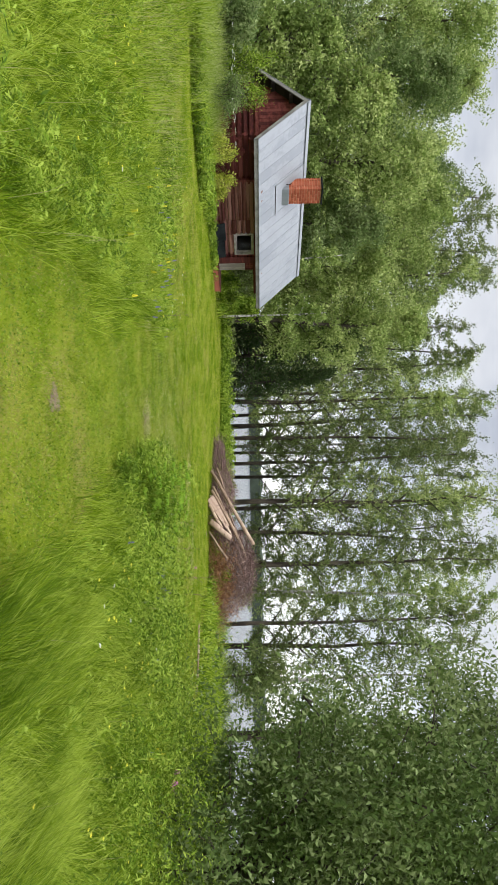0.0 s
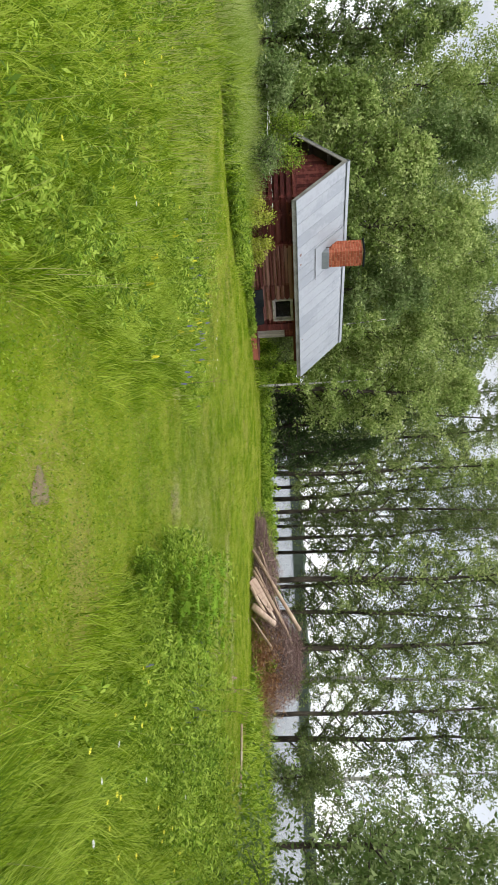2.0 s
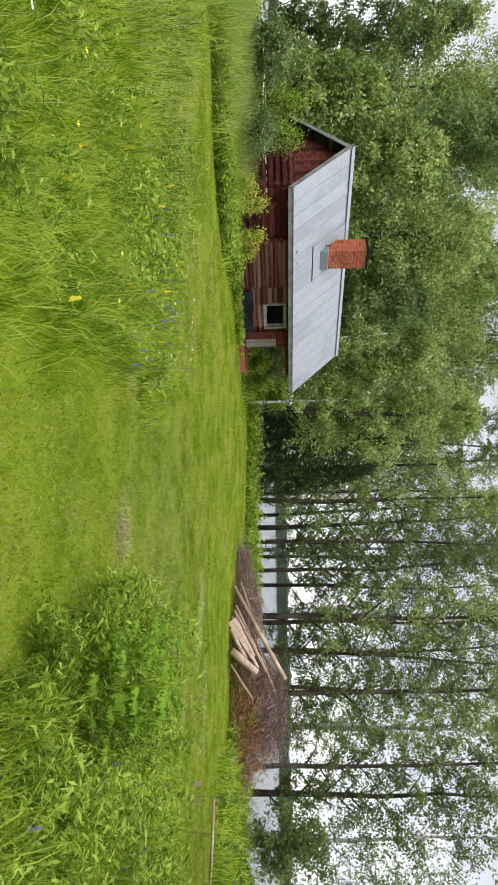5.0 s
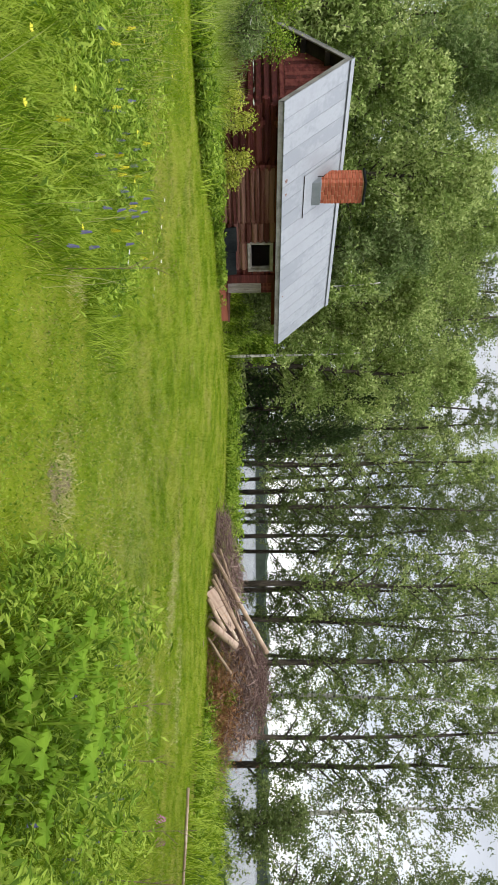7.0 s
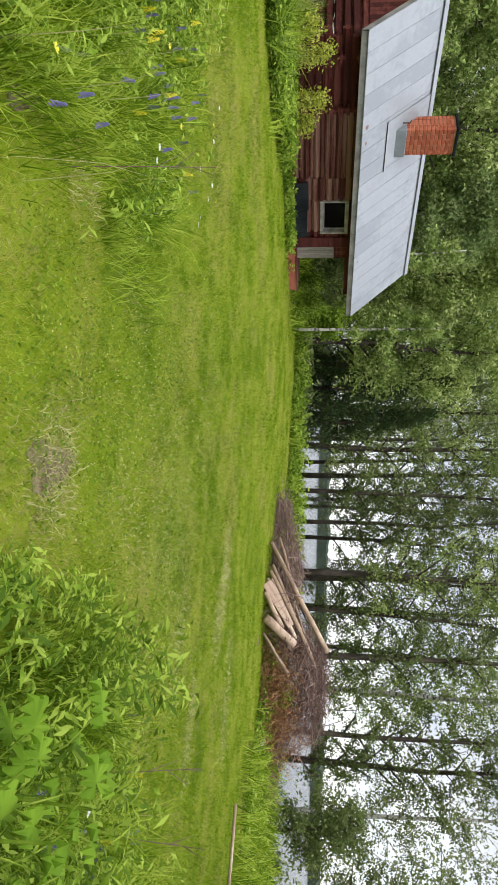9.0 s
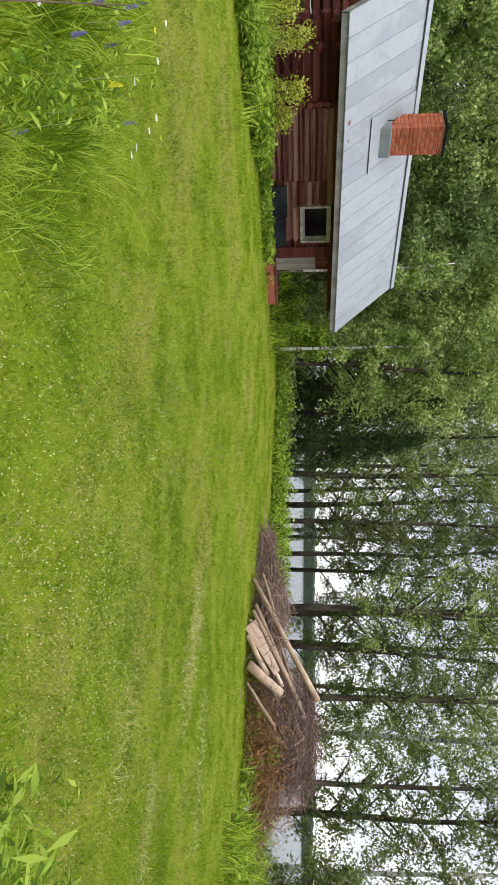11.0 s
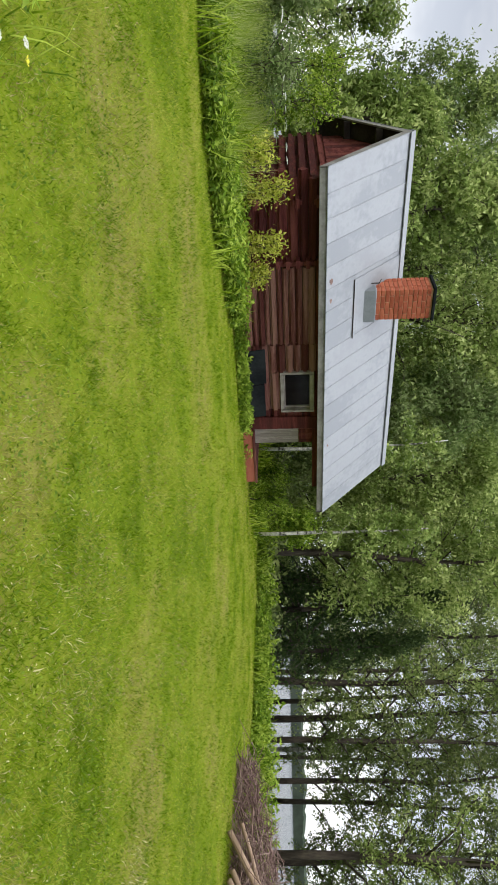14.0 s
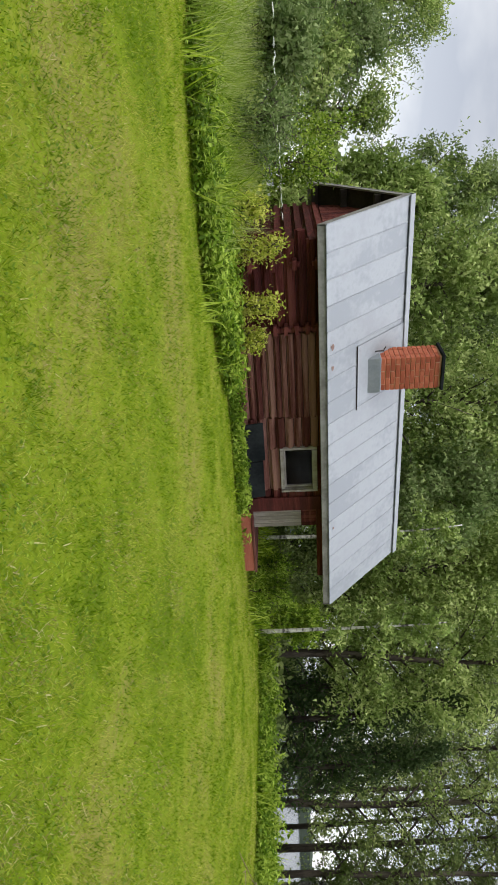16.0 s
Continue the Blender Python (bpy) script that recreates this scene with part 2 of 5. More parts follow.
def mesh_object(name, verts, faces, mat, parent=None, label="", smooth=False):
    me = bpy.data.meshes.new(name)
    me.from_pydata([tuple(v) for v in verts], [], [tuple(f) for f in faces])
    me.materials.append(mat)
    if smooth:
        me.polygons.foreach_set("use_smooth", [True] * len(me.polygons))
    me.update()
    ob = new(name, me)
    if parent is not None:
        ob.parent = parent
    if label:
        ob["label"] = label
    return ob


def array_mesh(name, verts, size, mat, parent=None, label=""):
    """A mesh of separate faces, each of size corners, from an array of shape (n, size, 3)."""
    verts = np.asarray(verts, dtype=np.float32)
    n = len(verts)
    me = bpy.data.meshes.new(name)
    me.vertices.add(n * size)
    me.vertices.foreach_set("co", verts.reshape(-1))
    me.loops.add(n * size)
    me.loops.foreach_set("vertex_index", np.arange(n * size, dtype=np.int32))
    me.polygons.add(n)
    me.polygons.foreach_set("loop_start", np.arange(0, n * size, size, dtype=np.int32))
    me.materials.append(mat)
    me.update(calc_edges=True)
    ob = new(name, me)
    if parent is not None:
        ob.parent = parent
    if label:
        ob["label"] = label
    return ob


def empty(name, x, y, z, rz=0.0):
    ob = new(name)
    ob.matrix_world = pose(x, y, z, 0, 0, rz)
    return ob


def part(name, bm, mat, parent, label=""):
    me = bpy.data.meshes.new(name)
    bm.to_mesh(me)
    bm.free()
    me.materials.append(mat)
    ob = new(name, me)
    ob.parent = parent
    if label:
        ob["label"] = label
    return ob


def box_bm(x0, x1, y0, y1, z0, z1, bevel=0.01):
    bm = bmesh.new()
    bmesh.ops.create_cube(bm, size=1)
    for v in bm.verts:
        v.co = Vector(((x0 + x1) / 2 + v.co.x * (x1 - x0), (y0 + y1) / 2 + v.co.y * (y1 - y0), (z0 + z1) / 2 + v.co.z * (z1 - z0)))
    if bevel:
        bmesh.ops.bevel(bm, geom=bm.edges[:], offset=bevel, segments=1, affect="EDGES")
    return bm


def tube(verts, faces, pts, radii, n=6):
    """Adds a tapered tube through pts to the lists."""
    pts = [Vector(p) for p in pts]
    start = len(verts)
    for k, (p, r) in enumerate(zip(pts, radii)):
        d = (pts[min(k + 1, len(pts) - 1)] - pts[max(k - 1, 0)]).normalized()
        a = d.cross(Vector((0.31, 0.17, 0.93) if abs(d.z) < 0.8 else (1, 0, 0))).normalized()
        b = d.cross(a)
        for q in range(n):
            th = 2 * math.pi * q / n
            verts.append(p + (a * math.cos(th) + b * math.sin(th)) * r)
    for k in range(len(pts) - 1):
        for q in range(n):
            i, j = start + k * n + q, start + k * n + (q + 1) % n
            faces.append((i, j, j + n, i + n))
    faces.append(tuple(start + (len(pts) - 1) * n + q for q in range(n)))
    faces.append(tuple(start + q for q in reversed(range(n))))


def leaf_quads(rng, centres, size, long=1.7, droop=0.0):
    """Diamond leaves at the centres with random turns; droop pulls their tips down."""
    n = len(centres)
    d = rng.normal(size=(n, 3))
    d[:, 2] -= droop
    d /= np.linalg.norm(d, axis=1)[:, None]
    e = np.cross(d, rng.normal(size=(n, 3)))
    e /= np.linalg.norm(e, axis=1)[:, None] + 1e-9
    s = size * rng.uniform(0.65, 1.35, size=(n, 1))
    c = np.asarray(centres)
    return np.stack([c - d * s * long / 2, c + e * s * 0.42, c + d * s * long / 2, c - e * s * 0.42], axis=1)


def leaf_tris(rng, centres, size, long=1.7, droop=0.0):
    """Small three-cornered leaves at the centres, for crowns seen from further off."""
    n = len(centres)
    d = rng.normal(size=(n, 3))
    d[:, 2] -= droop
    d /= np.linalg.norm(d, axis=1)[:, None]
    e = np.cross(d, rng.normal(size=(n, 3)))
    e /= np.linalg.norm(e, axis=1)[:, None] + 1e-9
    s = size * rng.uniform(0.6, 1.4, size=(n, 1))
    c = np.asarray(centres)
    return np.stack([c + d * s * long / 2, c - d * s * long * 0.45 + e * s * 0.46, c - d * s * long * 0.2 - e * s * 0.46], axis=1)


# The walk's first direction: right and ahead on the plan.
AHEAD, RIGHT, ORIGIN = np.array((-0.463, 0.886)), np.array((0.886, 0.463)), np.array((-0.22, 1.27))


def plan(r, f):
    p = ORIGIN + RIGHT * r + AHEAD * f
    return float(p[0]), float(p[1])


def smooth(a, b, x):
    t = np.clip((np.asarray(x, dtype=float) - a) / (b - a), 0, 1)
    return t * t * (3 - 2 * t)


def ground_z(x, y):
    """Height of the ground: level meadow, a low rise round the cabin, a bank down to the lake."""
    x, y = np.asarray(x, dtype=float), np.asarray(y, dtype=float)
    r = (x - ORIGIN[0]) * RIGHT[0] + (y - ORIGIN[1]) * RIGHT[1]
    f = (x - ORIGIN[0]) * AHEAD[0] + (y - ORIGIN[1]) * AHEAD[1]
    z = 0.32 * smooth(-8.5, -14.5, x) * (1 - 0.7 * smooth(23, 30, y))
    shore = 39 - 5 * smooth(2, 14, r) + 60 * smooth(-6, -16, r)
    z = z - 1.6 * smooth(-9, 5, f - shore)
    z = z + 0.012 * np.sin(x * 0.9 + 0.4) * np.sin(y * 0.7)
    return z


def inside(px, py, poly):
    """Which points lie inside a polygon."""
    px, py = np.asarray(px), np.asarray(py)
    hit = np.zeros(px.shape, dtype=bool)
    j = len(poly) - 1
    for i in range(len(poly)):
        (xi, yi), (xj, yj) = poly[i], poly[j]
        cross = ((yi > py) != (yj > py)) & (px < (xj - xi) * (py - yi) / (yj - yi + 1e-12) + xi)
        hit ^= cross
        j = i
    return hit


# Regions of the plan
TALL_LEFT = [(-1.6, -3), (-2.6, 2.5), (-3.6, 4.4), (-4.7, 6.0), (-5.8, 8.3), (-6.9, 10.4), (-8.0, 11.3), (-9.0, 11.4), (-10.0, 10.7), (-11.4, 9.7), (-14.5, 8.6), (-24, 7), (-30, -3)]
TALL_RIGHT = [(1.0, -3), (0.2, 2.4), (-1.0, 5.0), (-2.3, 7.2), (-3.7, 9.0), (-4.9, 10.6), (-5.0, 11.4), (-4.3, 12.6), (-2.3, 16), (-1.2, 20), (0, 25), (16, 27), (16, -3)]
CABIN_EDGE = [(-18.0, 7.0), (-16.4, 11.0), (-15.2, 12.1), (-14.4, 13.0), (-14.45, 13.9), (-15.2, 15.4), (-16.1, 17.4), (-16.6, 20.8), (-17.5, 23.5), (-20, 26), (-34, 26), (-34, 7.0)]
BANK = [(-30, 31), (-20.0, 25.8), (-18.0, 26.2), (-15.5, 26.4), (-13.2, 25.9), (-11.6, 25.0), (-9.5, 24.6), (-6.2, 23.8), (-5.3, 21.6), (-3.6, 20.7), (-1.0, 20.5), (6, 22), (16, 26), (40, 34), (20, 60), (-40, 70)]

# ---- ground, lake and distance ----


def ground():
    xs = np.concatenate([np.linspace(-900, -70, 8), np.linspace(-50, 40, 121), np.linspace(60, 900, 8)])
    ys = np.concatenate([np.linspace(-500, -30, 6), np.linspace(-15, 75, 121), np.linspace(90, 1500, 8)])
    gx, gy = np.meshgrid(xs, ys)
    gz = ground_z(gx, gy)
    verts = np.stack([gx, gy, gz], axis=-1).reshape(-1, 3)
    w = len(xs)
    faces = [(j * w + i, j * w + i + 1, (j + 1) * w + i + 1, (j + 1) * w + i) for j in range(len(ys) - 1) for i in range(w - 1)]
    ob = mesh_object("ground", verts.tolist(), faces, M_SOIL, smooth=True)
    tagged(ob, "mown green lawn and meadow sloping gently to the lake", "ground", kind="structure")


def lake():
    v = []
    for r, f in ((-300, 34), (700, 30), (700, 420), (-300, 420)):
        v.append((*plan(r, f), -0.8))
    ob = mesh_object("water", v, [(0, 1, 2, 3)], M_WATER)
    tagged(ob, "calm pale grey lake water under the overcast sky", "lake", kind="structure")


def far_shore():
    rng = np.random.default_rng(5)
    verts, faces = [], []
    n = 520
    for k in range(n + 1):
        r = -260 + 760 * k / n
        h = 3.5 + 0.4 * math.sin(k * 0.21) + 0.3 * math.sin(k * 0.83 + 1) + rng.uniform(-0.4, 0.4)
        x, y = plan(r, 268 + 6 * math.sin(k * 0.1))
        x2, y2 = plan(r, 276)
        verts += [(x, y, -0.9), (x, y, h * 0.75), (x2, y2, h)]
    for k in range(n):
        a, b = 3 * k, 3 * k + 3
        faces += [(a, b, b + 1, a + 1), (a + 1, b + 1, b + 2, a + 2)]
    ob = mesh_object("backdrop", verts, faces, M_FAR)
    tagged(ob, "hazy grey-green wooded far shore across the lake", "far shore", kind="structure")


ground()
lake()
far_shore()

# ---- cabin ----
FRONT, BACK, GABLE, WALL_END = -16.95, -19.40, 14.62, 19.60
EAVE_X, EAVE_Z, RIDGE_X, RIDGE_Z, ROOF_Y0, ROOF_Y1 = -16.615, 1.975, -18.197, 3.46, 14.30, 21.77
SLOPE = (RIDGE_Z - EAVE_Z) / (EAVE_X - RIDGE_X)


def roof_z(x):
    return RIDGE_Z - SLOPE * abs(x - RIDGE_X)


def cabin():
    rng = random.Random(3)
    root = empty("cabin", -18.2, 17.2, 0.3)
    inv = Matrix.Translation((18.2, -17.2, -0.3))

    def add(name, bm, mat, parent=root, label=""):
        if parent is root:
            bmesh.ops.transform(bm, matrix=inv, verts=bm.verts)
        return part(name, bm, mat, parent, label)

    def log_bm(x0, x1, y0, y1, z0, z1):
        bm = box_bm(x0, x1, y0, y1, z0, z1, 0.0)
        b = min(z1 - z0, 0.2) * 0.28
        edges = [e for e in bm.edges if abs(e.verts[0].co.z - e.verts[1].co.z) < 1e-6 and (e.calc_length() > 0.3 or max(x1 - x0, y1 - y0) < 0.4)]
        bmesh.ops.bevel(bm, geom=edges, offset=b, segments=2, affect="EDGES")
        return bm

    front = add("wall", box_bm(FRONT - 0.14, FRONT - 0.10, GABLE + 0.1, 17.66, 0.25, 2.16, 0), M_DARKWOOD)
    # unseen near-black panels, added to stop light between the logs greying the window
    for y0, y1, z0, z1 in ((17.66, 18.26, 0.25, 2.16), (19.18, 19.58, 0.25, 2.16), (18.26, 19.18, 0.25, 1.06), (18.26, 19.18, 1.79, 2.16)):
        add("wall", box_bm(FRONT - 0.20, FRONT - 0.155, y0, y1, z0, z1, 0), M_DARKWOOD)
    # added dark linings inside the other walls, again only to block light
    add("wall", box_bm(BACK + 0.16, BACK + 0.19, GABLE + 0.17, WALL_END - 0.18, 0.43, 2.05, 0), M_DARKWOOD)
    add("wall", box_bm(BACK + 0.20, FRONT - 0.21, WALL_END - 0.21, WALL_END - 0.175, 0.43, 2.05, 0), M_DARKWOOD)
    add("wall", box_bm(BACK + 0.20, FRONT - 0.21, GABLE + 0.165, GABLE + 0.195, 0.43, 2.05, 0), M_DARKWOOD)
    # front wall, log by log
    z, k = 0.30, 0
    while z < 2.12:
        h = 0.172 + rng.uniform(-0.012, 0.012)
        j = rng.uniform(-0.012, 0.012)
        add("log", log_bm(FRONT - 0.16, FRONT + 0.01 + j, GABLE - (0.16 if k % 2 else 0.02), 16.08, z, z + h - 0.008), M_RED)
        z, k = z + h, k + 1
    z = 0.30
    while z < 2.12:
        h = 0.112 + rng.uniform(-0.02, 0.02)
        j = rng.uniform(-0.012, 0.014)
        mat = M_WORN if z < 1.7 else M_RED
        add("log", log_bm(FRONT - 0.15, FRONT + 0.015 + j, 16.1, 17.64 + rng.uniform(-0.01, 0.01), z, z + h - 0.010), mat)
        z += h
    z = 0.30
    for y0, y1 in ((17.66, 18.27), (19.17, WALL_END)):
        z = 0.30
        while z < 2.12:
            h = 0.15 + rng.uniform(-0.02, 0.02)
            mat = M_WORN if (z < 1.75 and y0 < 18) else M_RED
            add("log", log_bm(FRONT - 0.15, FRONT + 0.01 + rng.uniform(-0.01, 0.012), y0, y1, z, z + h - 0.010), mat)
            z += h
    for z0, z1, mat in ((0.30, 0.46, M_RED), (0.47, 0.62, M_WORN), (0.63, 0.76, M_WORN), (0.77, 0.90, M_WORN), (0.91, 1.10, M_WORN), (1.78, 1.95, M_RED), (1.96, 2.12, M_RED)):
        add("log", log_bm(FRONT - 0.15, FRONT + 0.012 + rng.uniform(-0.01, 0.01), 18.275, 19.165, z0, z1), mat)
    add("corner_board", box_bm(FRONT + 0.02, FRONT + 0.05, 19.32, 19.62, 0.36, 2.05, 0.006), M_RED)
    # crossing log ends
    for y in (14.95, 16.0):
        z = 0.38
        while z < 1.95:
            add("log_end", log_bm(FRONT - 0.05, FRONT + 0.13 + rng.uniform(-0.03, 0.03), y - 0.075, y + 0.075, z, z + 0.15), M_RED)
            z += 0.172 * (1 if y > 15 else 2)
    # gable and back walls, end wall
    for yy, name in ((GABLE, "gable"), (WALL_END - 0.16, "end")):
        z = 0.30
        while z < 2.0:
            h = 0.172 + rng.uniform(-0.01, 0.01)
            add("log", log_bm(BACK - rng.uniform(0.02, 0.16), FRONT - 0.17, yy - 0.01 + rng.uniform(-0.01, 0.01), yy + 0.15, z, z + h - 0.008), M_RED)
            z += h
    z = 0.30
    while z < 2.05:
        add("log", log_bm(BACK, BACK + 0.15, GABLE + 0.16, WALL_END - 0.17, z, z + 0.164), M_RED)
        z += 0.172
    # gable boards
    for yy in (GABLE + 0.02, WALL_END - 0.05):
        x = BACK + 0.05
        while x < FRONT - 0.14:
            w = 0.145
            bm = bmesh.new()
            za, zb = roof_z(x) - 0.10, roof_z(x + w) - 0.10
            vs = [bm.verts.new(c) for c in ((x, yy, 2.0), (x + w - 0.008, yy, 2.0), (x + w - 0.008, yy, zb), (x, yy, za), (x, yy + 0.025, 2.0), (x + w - 0.008, yy + 0.025, 2.0), (x + w - 0.008, yy + 0.025, zb), (x, yy + 0.025, za))]
            for f in ((0, 1, 2, 3), (7, 6, 5, 4), (0, 4, 5, 1), (1, 5, 6, 2), (2, 6, 7, 3), (3, 7, 4, 0)):
                bm.faces.new([vs[i] for i in f])
            add("gable_board", bm, M_RED)
            x += w
    add("floor", box_bm(BACK + 0.2, FRONT - 0.2, GABLE + 0.2, WALL_END - 0.2, 0.36, 0.42, 0), M_DARKWOOD)

    # unseen dark sheet added to shut out eave light and darken the pane
    add("ceiling_light_stop", box_bm(BACK + 0.16, FRONT - 0.17, GABLE + 0.16, WALL_END - 0.17, 2.06, 2.10, 0), M_DARKWOOD)

    # porch at the far end
    add("porch_sill", box_bm(FRONT - 0.02, FRONT + 0.09, 19.64, 21.05, 0.30, 0.50, 0.01), M_STEP)
    add("porch_deck", box_bm(BACK + 0.2, FRONT + 0.10, 19.64, 21.08, 0.50, 0.545, 0.006), M_WORN)
    y = 19.63
    for k in range(5):
        add("porch_board", box_bm(FRONT - 0.06, FRONT - 0.03, y, y + 0.08, 0.55, 1.45 + (0.3 if k == 9 else 0), 0.004), M_GREYWOOD)
        add("porch_board", box_bm(FRONT - 0.06, FRONT - 0.03, y, y + 0.08, 1.455, 1.86, 0.004), M_RED)
        y += 0.084
    add("porch_beam", box_bm(FRONT - 0.14, FRONT + 0.02, 19.63, 21.30, 1.74, 2.02, 0.012), M_RED)
    add("porch_beam", box_bm(BACK, BACK + 0.14, 19.5, 21.30, 1.85, 2.0, 0.012), M_DARKWOOD)

    # roof: sheets with raised seams, ridge cap, boards
    n = 18
    w = (ROOF_Y1 - ROOF_Y0) / n
    for side in (1, -1):
        for k in range(n):
            y0, y1 = ROOF_Y0 + k * w, ROOF_Y0 + (k + 1) * w
            ex, rx = RIDGE_X + side * (EAVE_X - RIDGE_X), RIDGE_X
            prof = ((y0, -0.008), (y0 + 0.001, 0.012), (y0 + 0.012, 0.015), (y0 + 0.026, 0.004), ((y0 + y1) / 2, 0.002), (y1 - 0.001, 0.004), (y1, -0.008))
            bm = bmesh.new()
            lo = [bm.verts.new((ex + side * 0.02, yy, EAVE_Z - 0.02 + dz)) for yy, dz in prof]
            hi = [bm.verts.new((rx, yy, RIDGE_Z + dz)) for yy, dz in prof]
            for a in range(len(prof) - 1):
                bm.faces.new((lo[a], lo[a + 1], hi[a + 1], hi[a]))
            bm.faces.new((lo[0], hi[0], hi[-1], lo[-1]))
            bm.faces.new(lo[::-1])
            bm.faces.new(hi)
            bmesh.ops.recalc_face_normals(bm, faces=bm.faces)
            add("roof_sheet", bm, M_ROOF)
        ex = RIDGE_X + side * (EAVE_X - RIDGE_X)
        bm = bmesh.new()
        t = 0.05
        vs = [bm.verts.new(c) for yy in (ROOF_Y0 + 0.02, ROOF_Y1 - 0.02) for c in ((ex - side * 0.035, yy, EAVE_Z), (RIDGE_X, yy, RIDGE_Z - 0.014), (RIDGE_X, yy, RIDGE_Z - t - 0.014), (ex - side * 0.035, yy, EAVE_Z - t))]
        for f in ((0, 1, 2, 3), (7, 6, 5, 4), (0, 4, 5, 1), (3, 2, 6, 7), (0, 3, 7, 4), (1, 5, 6, 2)):
            bm.faces.new([vs[i] for i in f])
        bmesh.ops.recalc_face_normals(bm, faces=bm.faces)
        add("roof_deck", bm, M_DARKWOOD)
        add("fascia", box_bm(min(ex, ex - side * 0.03), max(ex, ex - side * 0.03), ROOF_Y0 + 0.01, ROOF_Y1 - 0.01, EAVE_Z - 0.15, EAVE_Z - 0.03, 0.004), M_TRIM)
        # barge boards
        for yy in (ROOF_Y0, ROOF_Y1 - 0.028):
            bm = bmesh.new()
            vs = [bm.verts.new(c) for q in (yy, yy + 0.028) for c in ((ex, q, EAVE_Z - 0.035), (RIDGE_X, q, RIDGE_Z - 0.02), (RIDGE_X, q, RIDGE_Z - 0.16), (ex, q, EAVE_Z - 0.15))]
            for f in ((0, 1, 2, 3), (7, 6, 5, 4), (0, 4, 5, 1), (3, 2, 6, 7), (0, 3, 7, 4), (1, 5, 6, 2)):
                bm.faces.new([vs[i] for i in f])
            bmesh.ops.recalc_face_normals(bm, faces=bm.faces)
            add("barge_board", bm, M_TRIM)
        bm = bmesh.new()
        vs = [bm.verts.new(c) for yy in (ROOF_Y0 - 0.01, ROOF_Y1 + 0.01) for c in ((RIDGE_X, yy, RIDGE_Z + 0.055), (RIDGE_X + side * 0.085, yy, RIDGE_Z + 0.052 - 0.085 * SLOPE), (RIDGE_X + side * 0.085, yy, RIDGE_Z + 0.038 - 0.085 * SLOPE), (RIDGE_X, yy, RIDGE_Z + 0.04))]
        for f in ((0, 1, 2, 3), (7, 6, 5, 4), (0, 4, 5, 1), (3, 2, 6, 7), (1, 5, 6, 2)):
            bm.faces.new([vs[i] for i in f])
        bmesh.ops.recalc_face_normals(bm, faces=bm.faces)
        add("ridge_cap", bm, M_ROOF)
        for q in (0.25, 0.6, 0.92):
            px = RIDGE_X + side * (1.582 * q)
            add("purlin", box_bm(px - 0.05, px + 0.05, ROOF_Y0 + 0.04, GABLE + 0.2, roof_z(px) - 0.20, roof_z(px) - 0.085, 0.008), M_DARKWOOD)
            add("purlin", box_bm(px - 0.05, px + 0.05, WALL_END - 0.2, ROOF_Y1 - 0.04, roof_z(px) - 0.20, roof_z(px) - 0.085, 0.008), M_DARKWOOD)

    for yy, s in ((16.25, 0.06), (16.62, 0.05), (19.9, 0.035)):
        px = EAVE_X - 0.06
        bm = bmesh.new()
        ring = []
        for q in range(10):
            th = 2 * math.pi * q / 10
            k = s * rng.uniform(0.6, 1.2)
            ring.append(bm.verts.new((px + 0.5 * k * math.cos(th), yy + k * math.sin(th), roof_z(px + 0.5 * k * math.cos(th)) + 0.012)))
        bm.faces.new(ring)
        bmesh.ops.recalc_face_normals(bm, faces=bm.faces)
        add("rust_spot", bm, M_BRUSH, root, "dull rusty spot on the roof edge")

    # chimney of single bricks on a sheet-metal base
    cx0, cx1, cy0, cy1 = -17.88, -17.39, 16.83, 17.43
    chimney = add("chimney", box_bm(cx0 + 0.012, cx1 - 0.012, cy0 + 0.012, cy1 - 0.012, 2.2, 3.96, 0), M_MORTAR, root, "red brick chimney with pale joints")
    chim_inv = chimney.matrix_world.inverted()
    kept = {}

    def brick(x0, x1, y0, y1, z0, z1):
        size = tuple(round(v, 3) for v in (x1 - x0, y1 - y0, z1 - z0))
        if size not in kept:
            bm = box_bm(-size[0] / 2, size[0] / 2, -size[1] / 2, size[1] / 2, -size[2] / 2, size[2] / 2, 0.006)
            me = bpy.data.meshes.new("brick")
            bm.to_mesh(me)
            bm.free()
            me.materials.append(M_BRICK)
            kept[size] = me
        ob = new("brick", kept[size])
        ob.parent = chimney
        c = inv @ Vector(((x0 + x1) / 2, (y0 + y1) / 2, (z0 + z1) / 2))
        ob.location = c + Vector((rng.uniform(-0.003, 0.003), rng.uniform(-0.002, 0.002), 0))

    z, row = 2.93, 0
    while z < 3.88:
        z1 = z + 0.073
        shift = 0.125 if row % 2 else 0.0
        for xa, xb in ((cx1 - 0.11, cx1), (cx0, cx0 + 0.11)):
            y = cy0 - shift
            while y < cy1 - 0.02:
                a, b = max(y, cy0), min(y + 0.234, cy1)
                if b - a > 0.04:
                    brick(xa, xb, a, b, z, z1)
                y += 0.25
        for ya, yb in ((cy0, cy0 + 0.11), (cy1 - 0.11, cy1)):
            x = cx0 + 0.12 - (0.125 - shift) * 0
            while x < cx1 - 0.125:
                brick(x, min(x + 0.205, cx1 - 0.12), ya, yb, z, z1)
                x += 0.215
        z, row = z + 0.084, row + 1
    add("chimney_cap", box_bm(cx0 - 0.035, cx1 + 0.035, cy0 - 0.035, cy1 + 0.035, 3.96, 4.015, 0.01), M_TARP)
    bm = bmesh.new()
    ax, az = cx1 + 0.05, roof_z(cx1 + 0.05)
